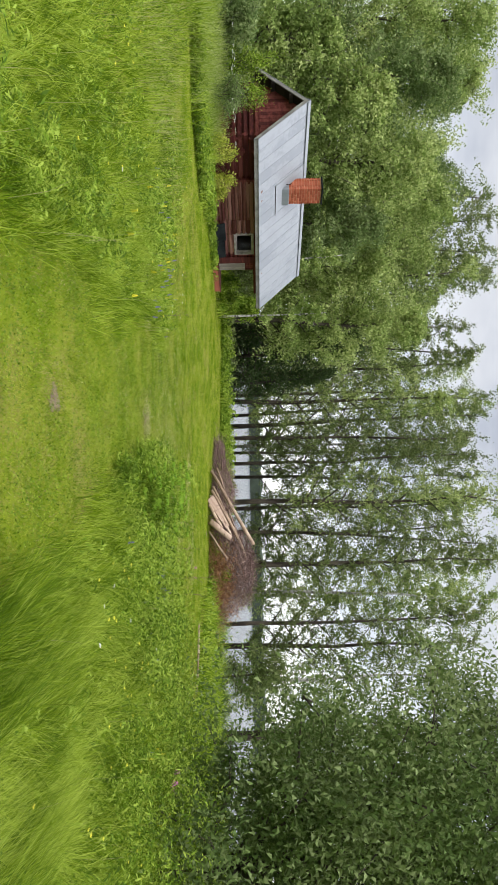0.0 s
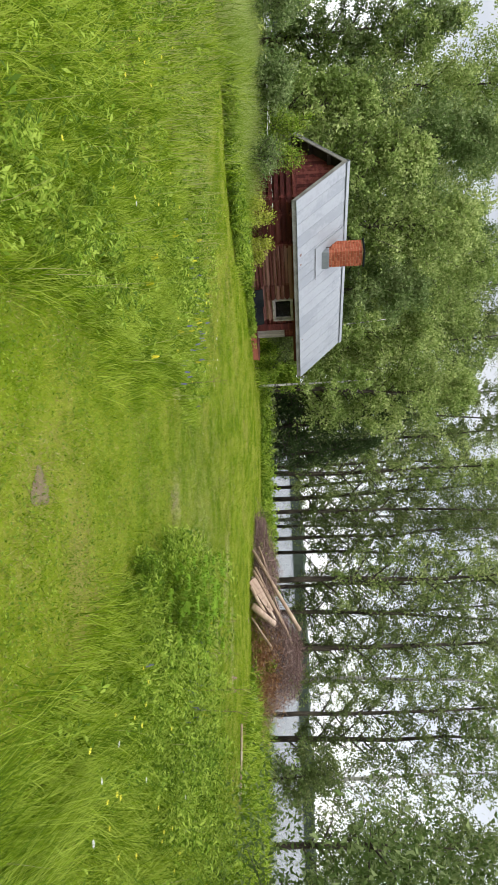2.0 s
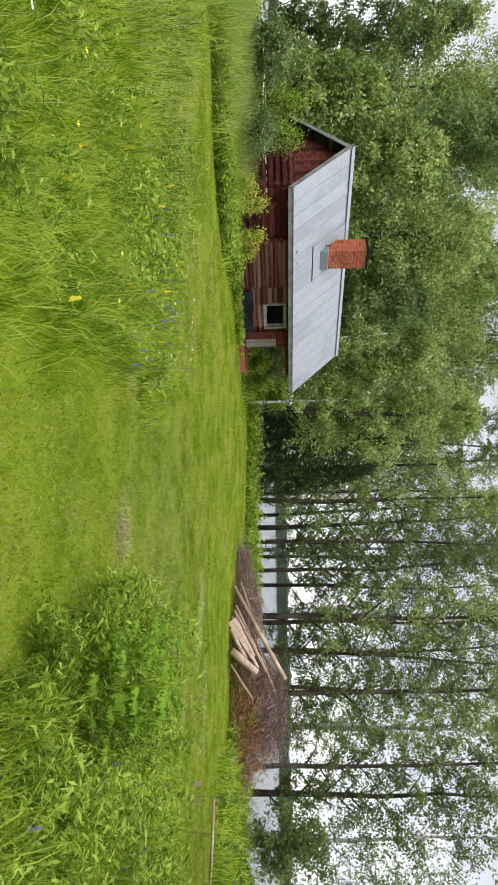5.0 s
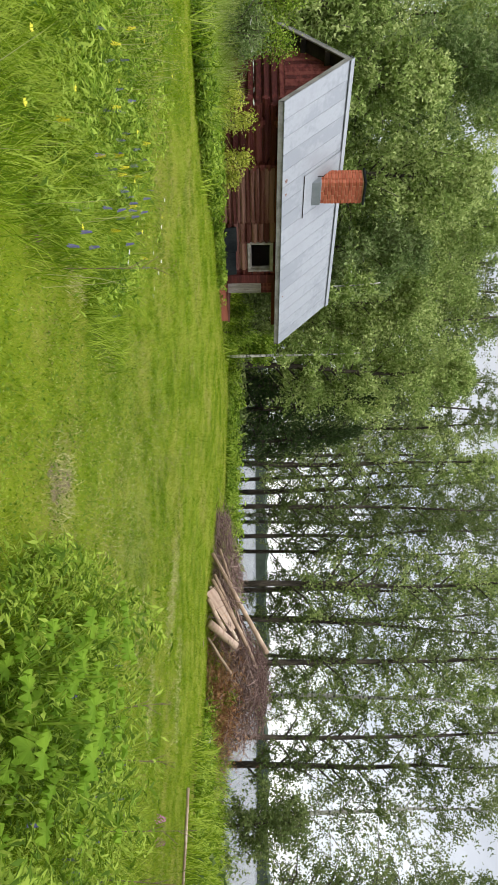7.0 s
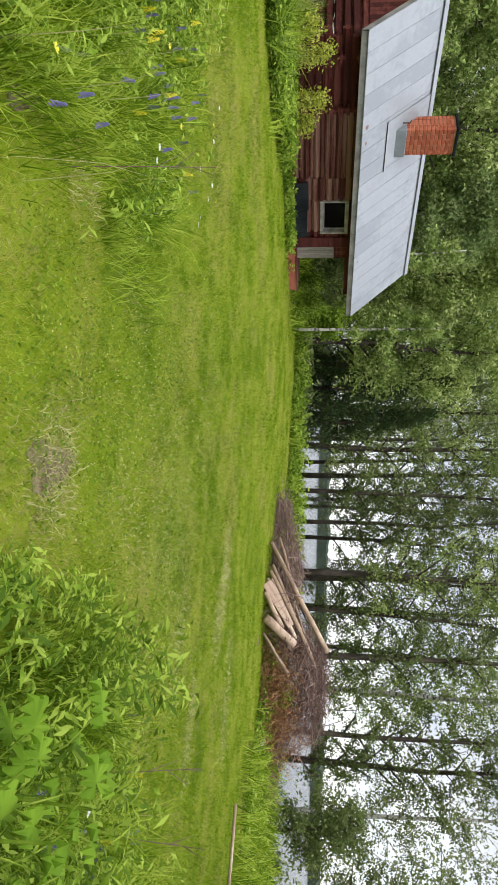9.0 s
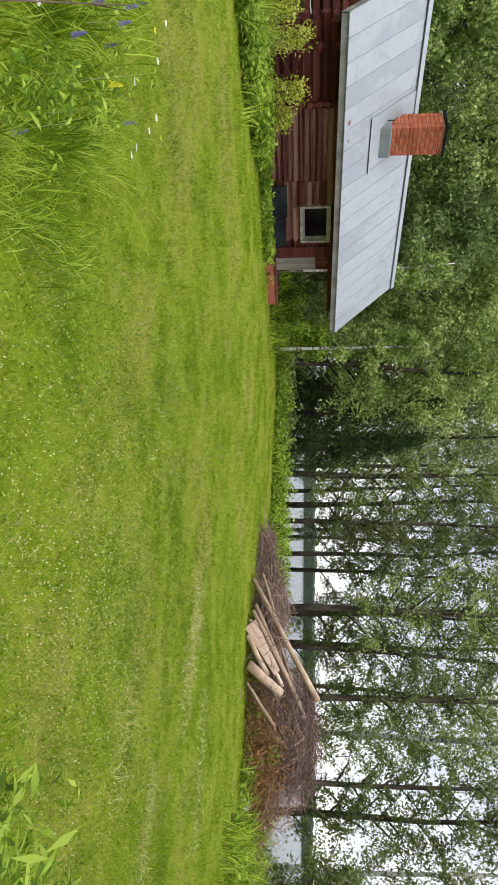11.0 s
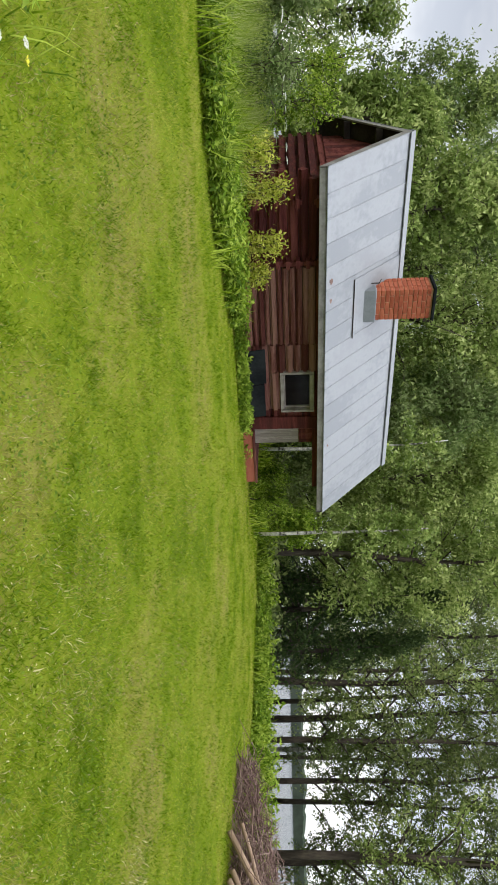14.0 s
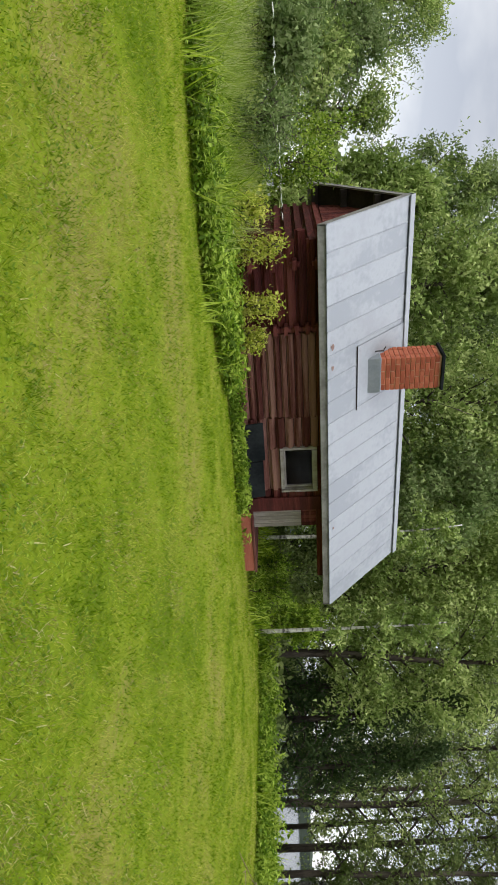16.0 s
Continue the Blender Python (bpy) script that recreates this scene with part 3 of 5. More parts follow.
    bm2 = box_bm(cx0 - 0.03, cx1 + 0.03, cy0 - 0.03, cy1 + 0.03, 2.35, 2.93, 0.012)
    bm.free()
    add("flashing_box", bm2, M_FLASH)
    bm = bmesh.new()
    x0, x1 = cx1 + 0.24, RIDGE_X + 0.05
    d = 0.026
    vs = [bm.verts.new(c) for q in (0, -0.012) for c in ((x0, cy0 - 0.36, roof_z(x0) + d + q), (x0, cy1 + 0.10, roof_z(x0) + d + q), (x1, cy1 + 0.10, roof_z(x1) + d + q), (x1, cy0 - 0.36, roof_z(x1) + d + q))]
    for f in ((0, 1, 2, 3), (7, 6, 5, 4), (0, 4, 5, 1), (1, 5, 6, 2), (2, 6, 7, 3), (3, 7, 4, 0)):
        bm.faces.new([vs[i] for i in f])
    bmesh.ops.recalc_face_normals(bm, faces=bm.faces)
    add("flashing_sheet", bm, M_ROOF)
    add("apron_lip", box_bm(x0 - 0.005, x0 + 0.012, cy0 - 0.36, cy1 + 0.24, roof_z(x0) + 0.006, roof_z(x0) + 0.024, 0.003), M_DARKWOOD)
    hx = cx1 - 0.12
    V, F = [], []
    tube(V, F, [(hx, cy0 - 0.10, roof_z(hx) + 0.02), (hx + 0.02, cy0 - 0.11, roof_z(hx) + 0.16), (hx + 0.06, cy0 - 0.20, roof_z(hx) + 0.19)], (0.012, 0.012, 0.010), 6)
    hook = mesh_object("roof_hook", V, F, M_DARKWOOD, root)
    hook.matrix_basis = inv

    # window with a recessed frame and a dark pane
    wy0, wy1, wz0, wz1 = 18.27, 19.20, 1.13, 1.745
    win = add("window", box_bm(FRONT - 0.13, FRONT - 0.10, wy0, wy1, wz0, wz0 + 0.05, 0.004), M_WINFRAME, root, "small weathered window with a dark pane")

    def wp(name, bm, mat):
        bmesh.ops.transform(bm, matrix=inv, verts=bm.verts)
        part(name, bm, mat, win)

    wp("frame", box_bm(FRONT - 0.12, FRONT + 0.035, wy0 - 0.01, wy0 + 0.035, wz0 - 0.02, wz1 + 0.03, 0.006), M_WINFRAME)
    wp("frame", box_bm(FRONT - 0.12, FRONT + 0.035, wy1 - 0.035, wy1 + 0.01, wz0 - 0.02, wz1 + 0.03, 0.006), M_WINFRAME)
    wp("frame", box_bm(FRONT - 0.12, FRONT + 0.04, wy0 + 0.05, wy1 - 0.05, wz1 - 0.06, wz1 + 0.03, 0.006), M_WINFRAME)
    wp("sash", box_bm(FRONT - 0.10, FRONT - 0.05, wy0 + 0.052, wy1 - 0.052, wz0 + 0.052, wz0 + 0.08, 0.005), M_WINFRAME)
    wp("sash", box_bm(FRONT - 0.10, FRONT - 0.05, wy0 + 0.052, wy0 + 0.085, wz0 + 0.082, wz1 - 0.062, 0.005), M_WINFRAME)
    wp("sash", box_bm(FRONT - 0.10, FRONT - 0.05, wy1 - 0.085, wy1 - 0.052, wz0 + 0.082, wz1 - 0.062, 0.005), M_WINFRAME)
    wp("sill", box_bm(FRONT - 0.12, FRONT + 0.015, wy0 + 0.05, wy1 - 0.05, wz0 - 0.02, wz0 + 0.05, 0.006), M_WINFRAME)
    wp("pane", box_bm(FRONT - 0.082, FRONT - 0.076, wy0 + 0.07, wy1 - 0.07, wz0 + 0.06, wz1 - 0.05, 0), M_GLASS)
    tagged(root, "small red log cabin with a grey sheet-metal roof and open porch", "cabin")


cabin()


def leaning_board():
    root = empty("leaning_board", -16.75, 18.45, 0.30)
    bm = box_bm(-0.02, 0.02, -0.78, -0.02, 0.0, 0.56, 0.006)
    a = part("panel", bm, M_TARP, root)
    b = part("panel", box_bm(-0.02, 0.02, 0.0, 0.76, 0.0, 0.52, 0.006), M_TARP, root)
    for p in (a, b):
        p.matrix_basis = pose(0.02, 0, 0, 0, -12, 0)
    tagged(root, "black felt-covered boards leaning against the cabin wall", "board")


leaning_board()

# ---- trees ----


def tree(name, x, y, height, base, radius, limbs, leaves, leaf, leaf_mat, bark, trunk_r, seed, label, category="tree", lean=(0.0, 0.0), up=0.55, spread=0.16, droop=0.6, profile="round", group="", long=1.6, trunk_sides=8, puff=1.0):
    """A tapered trunk with limbs, and a crown of single leaves along the limbs and their twigs."""
    rng = np.random.default_rng(seed)
    z0 = float(ground_z(x, y))
    root = empty(name, x, y, z0)
    V, F = [], []
    m = 7
    wob = np.cumsum(rng.normal(0, 0.012 * height, size=(m, 2)), axis=0) * np.linspace(0, 1, m)[:, None]
    pts = [(lean[0] * height * (k / (m - 1)) + wob[k, 0], lean[1] * height * (k / (m - 1)) + wob[k, 1], -0.15 if k == 0 else height * 0.97 * k / (m - 1)) for k in range(m)]
    tube(V, F, pts, [trunk_r * (1.0 - 0.9 * (k / (m - 1)) ** 0.9) + 0.01 for k in range(m)], trunk_sides)
    P = np.array(pts)
    centres = []
    per = leaves // max(limbs, 1)
    for k in range(limbs):
        u = (k + rng.uniform(0.1, 0.9)) / limbs
        h = base + (height * 0.97 - base) * u
        q = h / (height * 0.97) * (m - 1)
        i = min(int(q), m - 2)
        start = P[i] + (P[i + 1] - P[i]) * (q - i)
        if profile == "round":
            reach = radius * (0.35 + 0.65 * math.sin(math.pi * min(0.12 + 0.88 * u, 1.0) ** 0.8))
        elif profile == "cone":
            reach = radius * (1.03 - u) ** 0.85
        else:
            reach = radius * (0.75 + 0.25 * math.sin(math.pi * u)) * (1 - 0.75 * u ** 3)
        reach *= rng.uniform(0.7, 1.2)
        th = k * 2.399963 + rng.uniform(-0.5, 0.5)
        rise = up * rng.uniform(0.5, 1.4)
        d = np.array((math.cos(th), math.sin(th), rise))
        d /= np.linalg.norm(d)
        tip = start + d * reach
        mid = start + d * reach * 0.5 + np.array((0, 0, 0.06 * reach))
        tip[2] -= 0.12 * reach * droop
        r0 = max(0.012, trunk_r * 0.38 * (1 - 0.8 * u))
        tube(V, F, [start, mid, tip], (r0, r0 * 0.6, 0.006), 4)
        # twigs carry the leaves in clumps
        nt = max(4, int(4 + reach * 3.4))
        for w in range(nt):
            s = rng.uniform(0.25, 1.05)
            c = (start + (mid - start) * s * 2) if s < 0.5 else (mid + (tip - mid) * (s - 0.5) * 2)
            off = rng.normal(0, spread * radius, size=3) * (0.5 + 0.5 * s)
            end = c + off
            if w < 2:
                tube(V, F, [c, (c + end) / 2 + (0, 0, 0.03), end], (r0 * 0.35 + 0.004, r0 * 0.25 + 0.003, 0.003), 3)
            cnt = max(2, per // nt)
            t = rng.uniform(0.1, 1.25, size=(cnt, 1))
            cl = c + (end - c) * t + rng.normal(0, (0.034 * radius + 0.055) * puff, size=(cnt, 3)) * (1, 1, 0.8)
            cl[:, 2] -= droop * 0.25 * rng.uniform(0, 1, cnt) * t[:, 0]
            centres.append(cl)
    centres = np.concatenate(centres)
    centres = centres[centres[:, 2] > 0.05]
    mesh_object("trunk", V, F, bark, root, smooth=True)
    array_mesh("crown", leaf_tris(rng, centres, leaf, long, droop), 3, leaf_mat, root)
    return tagged(root, label, category, group)


def woods():
    rng = random.Random(11)
    g = "trees behind the cabin"
    # dense deciduous wall behind and beside the cabin
    spots = [(-24.6, 17.6, 9.5, 2.6), (-29.5, 18.6, 12, 3.2), (-23.6, 20.8, 9.0, 2.8), (-28.5, 22.0, 12, 3.5), (-25.0, 24.2, 10.5, 3.2), (-30.5, 27.0, 12.5, 3.8), (-23.0, 26.6, 8.0, 2.6), (-26.5, 29.5, 11.5, 3.3), (-34, 22.5, 13, 4.0), (-22.3, 17.2, 6.5, 1.9), (-22.0, 22.8, 7.0, 2.0), (-22.6, 15.2, 4.4, 1.4), (-31, 32, 13, 3.6), (-21.1, 28.2, 10.5, 2.5), (-28.0, 8.3, 10.5, 2.1), (-31.0, 17.2, 9.0, 2.1)]
    for k, (x, y, h, r) in enumerate(spots):
        tree("birch_tree", x, y, h, 2.0 if y > 28 and h < 11 else 0.7, r, 46, int(3000 * h), 0.083, M_BIRCHLEAF if k % 5 else M_WILLOW, M_BARK, 0.13, 100 + k, "leafy green birch tree in the grove behind the cabin", group=g, profile="tall", spread=0.17, droop=0.8)
    # trees far left, seen late in the walk
    for k, (x, y, h, r) in enumerate([(-36, 11.2, 7.2, 2.8), (-40, 8.0, 8.0, 3.5), (-33, 8.6, 6.0, 2.5), (-29.5, 12.2, 4.0, 1.9), (-31.5, 14.2, 4.6, 1.8), (-26.2, 10.3, 3.1, 1.6), (-25.2, 12.4, 2.6, 1.3), (-45, 12, 8.5, 3.6), (-36, 4, 7, 3.0), (-24.6, 8.6, 3.0, 1.7)]):
        tree("willow_tree", x, y, h, 0.3, r, 30, int(4200 * r), 0.085, M_WILLOW if k % 2 else M_BIRCHLEAF, M_BARK, 0.14, 140 + k, "bushy green willow tree at the edge of the meadow", group="trees at the meadow edge", profile="round", spread=0.2)
    # tall lakeside trees with bare lower trunks
    g = "tall trees on the lake shore"
    tall = [(-2.4, 40, 14), (-0.2, 39, 14.5), (3.9, 40, 14.5), (5.8, 44, 16), (9.0, 41, 15), (-6.2, 42, 16.5), (-4.6, 46, 17), (-3.0, 44, 17.5), (-1.8, 47, 18), (-1.0, 43, 16.5), (0.3, 46, 17.5), (1.3, 41, 15.5), (3.3, 37.5, 16), (2.2, 44, 16.5), (5.0, 39, 15.5), (6.6, 37, 15), (8.4, 38.5, 16), (9.6, 36, 14.5), (11.0, 37, 14), (4.2, 43, 17), (7.4, 42, 16.5), (-8.0, 47, 17), (12.4, 35.5, 12.5), (15.0, 34.5, 12.8), (17.5, 35.0, 13.0), (20.5, 34, 12.5), (-9.5, 41, 15), (-11.5, 45, 17), (-5.2, 52, 19), (0.8, 52, 18), (-10.4, 38, 14), (-12.6, 40, 15), (-8.7, 37.5, 13.5), (-13.8, 37.5, 14)]
    for k, (r, f, h) in enumerate(tall):
        x, y = plan(r, f)
        white = k % 6 == 4
        tree("birch_tree" if white else "alder_tree", x, y, 1.07 * h, rng.uniform(1.5, 3.4), rng.uniform(1.7, 2.5), 34, 10200, 0.084, M_DARKLEAF if k % 4 else M_BIRCHLEAF, M_BIRCH if white else M_BARK, 0.125 if k % 3 else 0.165, 200 + k, "slender white-barked birch on the lake shore" if white else "tall dark alder with a bare lower trunk on the lake shore", lean=(rng.uniform(-0.02, 0.02), rng.uniform(-0.02, 0.02)), group=g, profile="tall", up=0.75, spread=0.26, droop=0.5, puff=0.8)
    # deeper forest behind the cabin and the shore
    for k, (r, f, h) in enumerate([(-7.5, 50, 16), (-10.5, 48, 15), (-12, 57, 17), (-6.5, 57, 17), (-9.5, 58, 18), (-9, 54, 17), (-13, 50, 16), (-17, 53, 17), (-21, 48, 15), (-25, 52, 16), (-6, 60, 18), (-11, 62, 18), (-29, 46, 15), (-14, 41, 13), (-18, 43, 14)]):
        x, y = plan(r, f)
        tree("forest_tree", x, y, h, 1.0, 3.0, 34, 7000, 0.125, M_DARKLEAF if k % 2 else M_BIRCHLEAF, M_BARK, 0.17, 260 + k, "tall leafy tree in the forest behind the lawn", group="forest trees", profile="tall", spread=0.2, droop=0.6)
    # dark spruces in the gap
    for k, (r, f, h) in enumerate([(-4.6, 36.5, 8.4), (-3.2, 38, 7.2), (-6.0, 38.5, 9.0)]):
        x, y = plan(r, f)
        tree("spruce_tree", x, y, h, 0.5, 1.7, 84, 9500, 0.062, M_NEEDLE, M_BARK, 0.12, 300 + k, "dark green spruce among the lakeside trees", group="spruces", profile="cone", up=-0.3, spread=0.07, droop=1.2, long=2.6)
    # the leafy tree close to the walk
    tree("willow_tree", 0.7, 14.3, 9.6, 0.35, 3.3, 96, 165000, 0.055, M_WILLOW, M_BARK, 0.13, 400, "broad leafy willow growing beside the meadow path", profile="tall", spread=0.22, droop=0.7, long=1.9, puff=1.5)
    tree("willow_tree", 5.6, 17.0, 10.0, 0.5, 3.4, 74, 90000, 0.068, M_WILLOW, M_BARK, 0.14, 401, "leafy willow behind the first near the lake", profile="tall", spread=0.22, droop=0.7, long=1.9, puff=1.5)
    for k, (x, y, h, rad) in enumerate([(-2.6, 31.8, 8.5, 2.2), (0.6, 33.0, 9.5, 2.6), (2.6, 31.0, 9.0, 2.4)]):
        tree("alder_tree", x, y, h, 1.4, rad, 36, 8500, 0.078, M_DARKLEAF, M_BARK, 0.12, 420 + k, "leafy dark alder leaning over the lake shore", group="shore alders", profile="tall", spread=0.22, droop=0.8, puff=1.3)
    # young alder at the water's edge
    x, y = plan(9.6, 28)
    tree("alder_bush", x, y, 2.7, 0.2, 1.3, 30, 7000, 0.07, M_DARKLEAF, M_BARK, 0.05, 402, "young alder bush at the water's edge", "bush", profile="round", spread=0.2)
    # saplings beside the cabin
    for k, (x, y, h) in enumerate([(-17.9, 23.85, 4.5), (-19.8, 22.6, 5.2)]):
        tree("birch_sapling", x, y, h, 1.7, 0.8, 12, 1800, 0.075, M_BIRCHLEAF, M_BIRCH, 0.045, 410 + k, "thin white-barked birch sapling beside the cabin porch", group="saplings", profile="tall")


woods()


def shrubs():
    spots = [(-16.2, 14.5, 0.95, 0.30, M_SHRUB), (-16.15, 15.3, 0.85, 0.30, M_SHRUB), (-15.95, 13.9, 0.7, 0.32, M_SHRUB), (-16.3, 15.9, 0.6, 0.25, M_SHRUB), (-17.6, 13.6, 1.7, 0.6, M_HERB), (-18.6, 13.4, 1.9, 0.7, M_HERB), (-16.6, 12.9, 1.0, 0.8, M_WILLOW), (-18.5, 12.0, 1.3, 1.0, M_WILLOW), (-21.0, 11.2, 1.7, 1.2, M_WILLOW), (-24, 10.8, 2.0, 1.5, M_WILLOW), (-17.2, 21.9, 0.7, 0.5, M_HERB), (-18.3, 22.2, 0.7, 0.5, M_HERB), (-18.9, 20.6, 1.3, 0.6, M_HERB), (-20.6, 20.6, 1.8, 0.9, M_HERB), (-19.4, 25.2, 1.3, 0.9, M_HERB), (-21.8, 23.0, 2.2, 1.2, M_HERB), (-20.3, 19.9, 2.0, 0.9, M_DARKLEAF), (-20.7, 21.3, 2.1, 0.9, M_DARKLEAF), (-21.4, 22.6, 2.2, 1.0, M_DARKLEAF), (-21.0, 24.4, 1.8, 1.0, M_DARKLEAF)]
    for k, (x, y, h, r, mat) in enumerate(spots):
        tree("shrub", x, y, h, 0.08, r, 18, int(4800 * min(r, 1.0)), 0.036 if r < 0.9 else 0.062, mat, M_BARK, 0.018, 500 + k, "leafy green shrub growing against the cabin" if x > -17.9 and y < 20 else "leafy shrub in the undergrowth round the cabin", "shrub", group="shrubs round the cabin", profile="round", up=1.6, spread=0.22, trunk_sides=5)


shrubs()

# ---- brush pile ----


def pile_log(name, a, b, r0, r1, mat, label):
    V, F = [], []
    a, b = Vector(a), Vector(b)
    pts = [a.lerp(b, k / 4) + Vector((0, 0, 0.008 * math.sin(k * 2.1))) for k in range(5)]
    tube(V, F, [p - a for p in pts], [r0 + (r1 - r0) * k / 4 for k in range(5)], 9)
    ob = mesh_object(name, V, F, mat, smooth=True)
    ob.location = a
    return tagged(ob, label, "log", "logs on the brush pile")


def brush_pile():
    rng = np.random.default_rng(21)
    cx, cy = -8.45, 25.3

    def at(r, f, z):
        p = np.array((cx, cy)) + RIGHT * r + AHEAD * f
        return (float(p[0]), float(p[1]), float(ground_z(*p)) + z)

    root = empty("brush_pile", *at(0, 0, 0))
    o = np.array(at(0, 0, 0))
    V, F = [], []
    for k in range(3400):
        r = rng.normal(0.55, 1.5)
        f = rng.normal(0.3, 0.7)
        top = max(0.15, 1.55 * math.exp(-((r - 1.0) / 1.5) ** 4) + 0.75 * math.exp(-((r + 1.9) / 1.5) ** 2))
        z = rng.uniform(0.02, 1.0) ** 0.8 * top
        p = np.array(at(r, f, z)) - o
        d = rng.normal(size=3) * (1, 1, 0.55)
        d /= np.linalg.norm(d)
        ln = rng.uniform(0.35, 1.1)
        bend = rng.normal(0, 0.08, 3)
        rad = rng.uniform(0.004, 0.011)
        a, c = p - d * ln / 2, p + d * ln / 2
        a[2], c[2] = max(a[2], 0.0), max(c[2], 0.0)
        if k < 260:
            BV, BF = [], []
            tube(BV, BF, [a, (a + c) / 2 + bend, c], (rad * 1.7, rad * 1.3, rad * 0.4), 5)
            mesh_object("branch", BV, BF, M_BRUSH, root)
        else:
            tube(V, F, [a, (a + c) / 2 + bend, c], (rad, rad * 0.8, rad * 0.3), 3)
    for k in range(850):
        r, f = rng.uniform(-3.8, -1.2), rng.normal(0.25, 0.4)
        z = rng.uniform(0.02, 0.25 + 0.6 * math.exp(-((r + 1.9) / 1.3) ** 2))
        p = np.array(at(r, f, z)) - o
        d = np.array((RIGHT[0], RIGHT[1], 0.35)) + rng.normal(0, 0.5, 3)
        d /= np.linalg.norm(d)
        ln, rad = rng.uniform(0.3, 0.9), rng.uniform(0.004, 0.009)
        a, c = p - d * ln / 2, p + d * ln / 2
        a[2], c[2] = max(a[2], 0.0), max(c[2], 0.0)
        tube(V, F, [a, (a + c) / 2 + rng.normal(0, 0.05, 3), c], (rad, rad * 0.8, rad * 0.3), 3)
    tagged(mesh_object("twig_tangle", V, F, M_BRUSH, root, "tangle of dry grey-brown twigs"), kind="stuff")
    cen = np.array([np.array(at(rng.normal(1.1, 0.7), rng.normal(-0.75, 0.3), abs(rng.normal(0, 0.38)))) - o for _ in range(11000)])
    array_mesh("dead_needles", leaf_tris(rng, cen, 0.026, 4.0, 0.4), 3, M_RUST, root, "rust-brown dead spruce twigs")
    cen = np.array([np.array(at(rng.normal(0.9, 0.12), rng.normal(-0.8, 0.1), 0.55 + rng.normal(0, 0.12))) - o for _ in range(260)])
    tagged(array_mesh("green_sprig", leaf_quads(rng, cen, 0.06, 1.8, 0.3), 4, M_HERB, root), kind="stuff")
    tagged(root, "big heap of dry branches and felled logs on the lawn", "brush pile")
    lab = "long pale peeled log lying on the brush pile"
    pile_log("log", at(-2.85, -0.95, 0.05), at(-0.12, -0.2, 1.56), 0.05, 0.07, M_LOGPALE, lab)
    pile_log("log", at(-2.95, -0.7, 0.22), at(-1.3, -0.2, 0.78), 0.035, 0.045, M_LOGPALE, lab)
    pile_log("log", at(-2.30, -1.0, 0.14), at(0.02, -0.4, 1.18), 0.045, 0.055, M_LOGPALE, lab)
    pile_log("log", at(-2.18, -1.1, 0.10), at(-0.70, -0.65, 0.88), 0.05, 0.055, M_LOGPALE, lab)
    pile_log("log", at(-2.0, -1.15, 0.06), at(-0.55, -0.8, 0.78), 0.04, 0.045, M_LOGPALE, lab)
    pile_log("log", at(-1.72, -1.5, 0.05), at(-0.85, -1.1, 0.46), 0.055, 0.06, M_LOGPALE, "thick pale split log on the brush pile")
    pile_log("log", at(-1.15, -1.6, 0.10), at(-0.50, -1.25, 0.78), 0.11, 0.095, M_SAWN, "short thick pale log propped on the brush pile")
    pile_log("log", at(-0.75, -1.45, 0.06), at(0.25, -0.95, 0.62), 0.03, 0.04, M_LOGPALE, lab)
    pile_log("log", at(-1.9, -0.3, 0.45), at(0.35, 0.0, 1.28), 0.03, 0.035, M_LOGPALE, lab)
    # wide split board leaning with the logs
    bm = box_bm(-0.62, 0.62, -0.16, 0.16, -0.025, 0.025, 0.008)
    for v in bm.verts:
        if v.co.x > 0:
            v.co.y *= 0.55
    me = bpy.data.meshes.new("split_board")
    bm.to_mesh(me)
    bm.free()
    me.materials.append(M_SAWN)
    board = new("split_board", me)
    p0, p1 = Vector(at(-1.92, -1.25, 0.07)), Vector(at(-0.88, -1.0, 0.66))
    along = (p1 - p0).normalized()
    face = Vector((0.25, -0.8, 0.55))
    side = face.cross(along).normalized()
    up = along.cross(side)
    board.matrix_world = Matrix.Translation((p0 + p1) / 2) @ Matrix((along, side, up)).transposed().to_4x4()
    tagged(board, "wide pale split board leaning on the brush pile", "board")
    # small enamel pot by the pile
    V, F = [], []
    n = 16
    prof = ((0.0, 0.0), (0.07, 0.0), (0.085, 0.02), (0.095, 0.13), (0.105, 0.135), (0.09, 0.125), (0.08, 0.02), (0.0, 0.012))
    for r, z in prof:
        for q in range(n):
            th = 2 * math.pi * q / n
            V.append((r * math.cos(th), r * math.sin(th), z))
    for k in range(len(prof) - 1):
        for q in range(n):
            F.append((k * n + q, k * n + (q + 1) % n, (k + 1) * n + (q + 1) % n, (k + 1) * n + q))
    pot = mesh_object("pot", V, F, M_ENAMEL, smooth=True)
    x, y, z = at(1.75, -1.2, 0.08)
    pot.matrix_world = pose(x, y, z, 80, 0, 40)
    tagged(pot, "small white enamel pot lying on its side in the grass", "pot")


brush_pile()

# ---- grass and flowers ----
PATH_LINE = np.array(((-0.2, 1.3), (-2.4, 4.8), (-4.2, 8.0), (-5.2, 9.9), (-6.55, 11.85)))


def path_distance(x, y):
    best = np.full(x.shape, 1e9)
    for (ax, ay), (bx, by) in zip(PATH_LINE[:-1], PATH_LINE[1:]):
        dx, dy = bx - ax, by - ay
        t = np.clip(((x - ax) * dx + (y - ay) * dy) / (dx * dx + dy * dy), 0, 1)
        best = np.minimum(best, np.hypot(x - ax - t * dx, y - ay - t * dy))
    return best


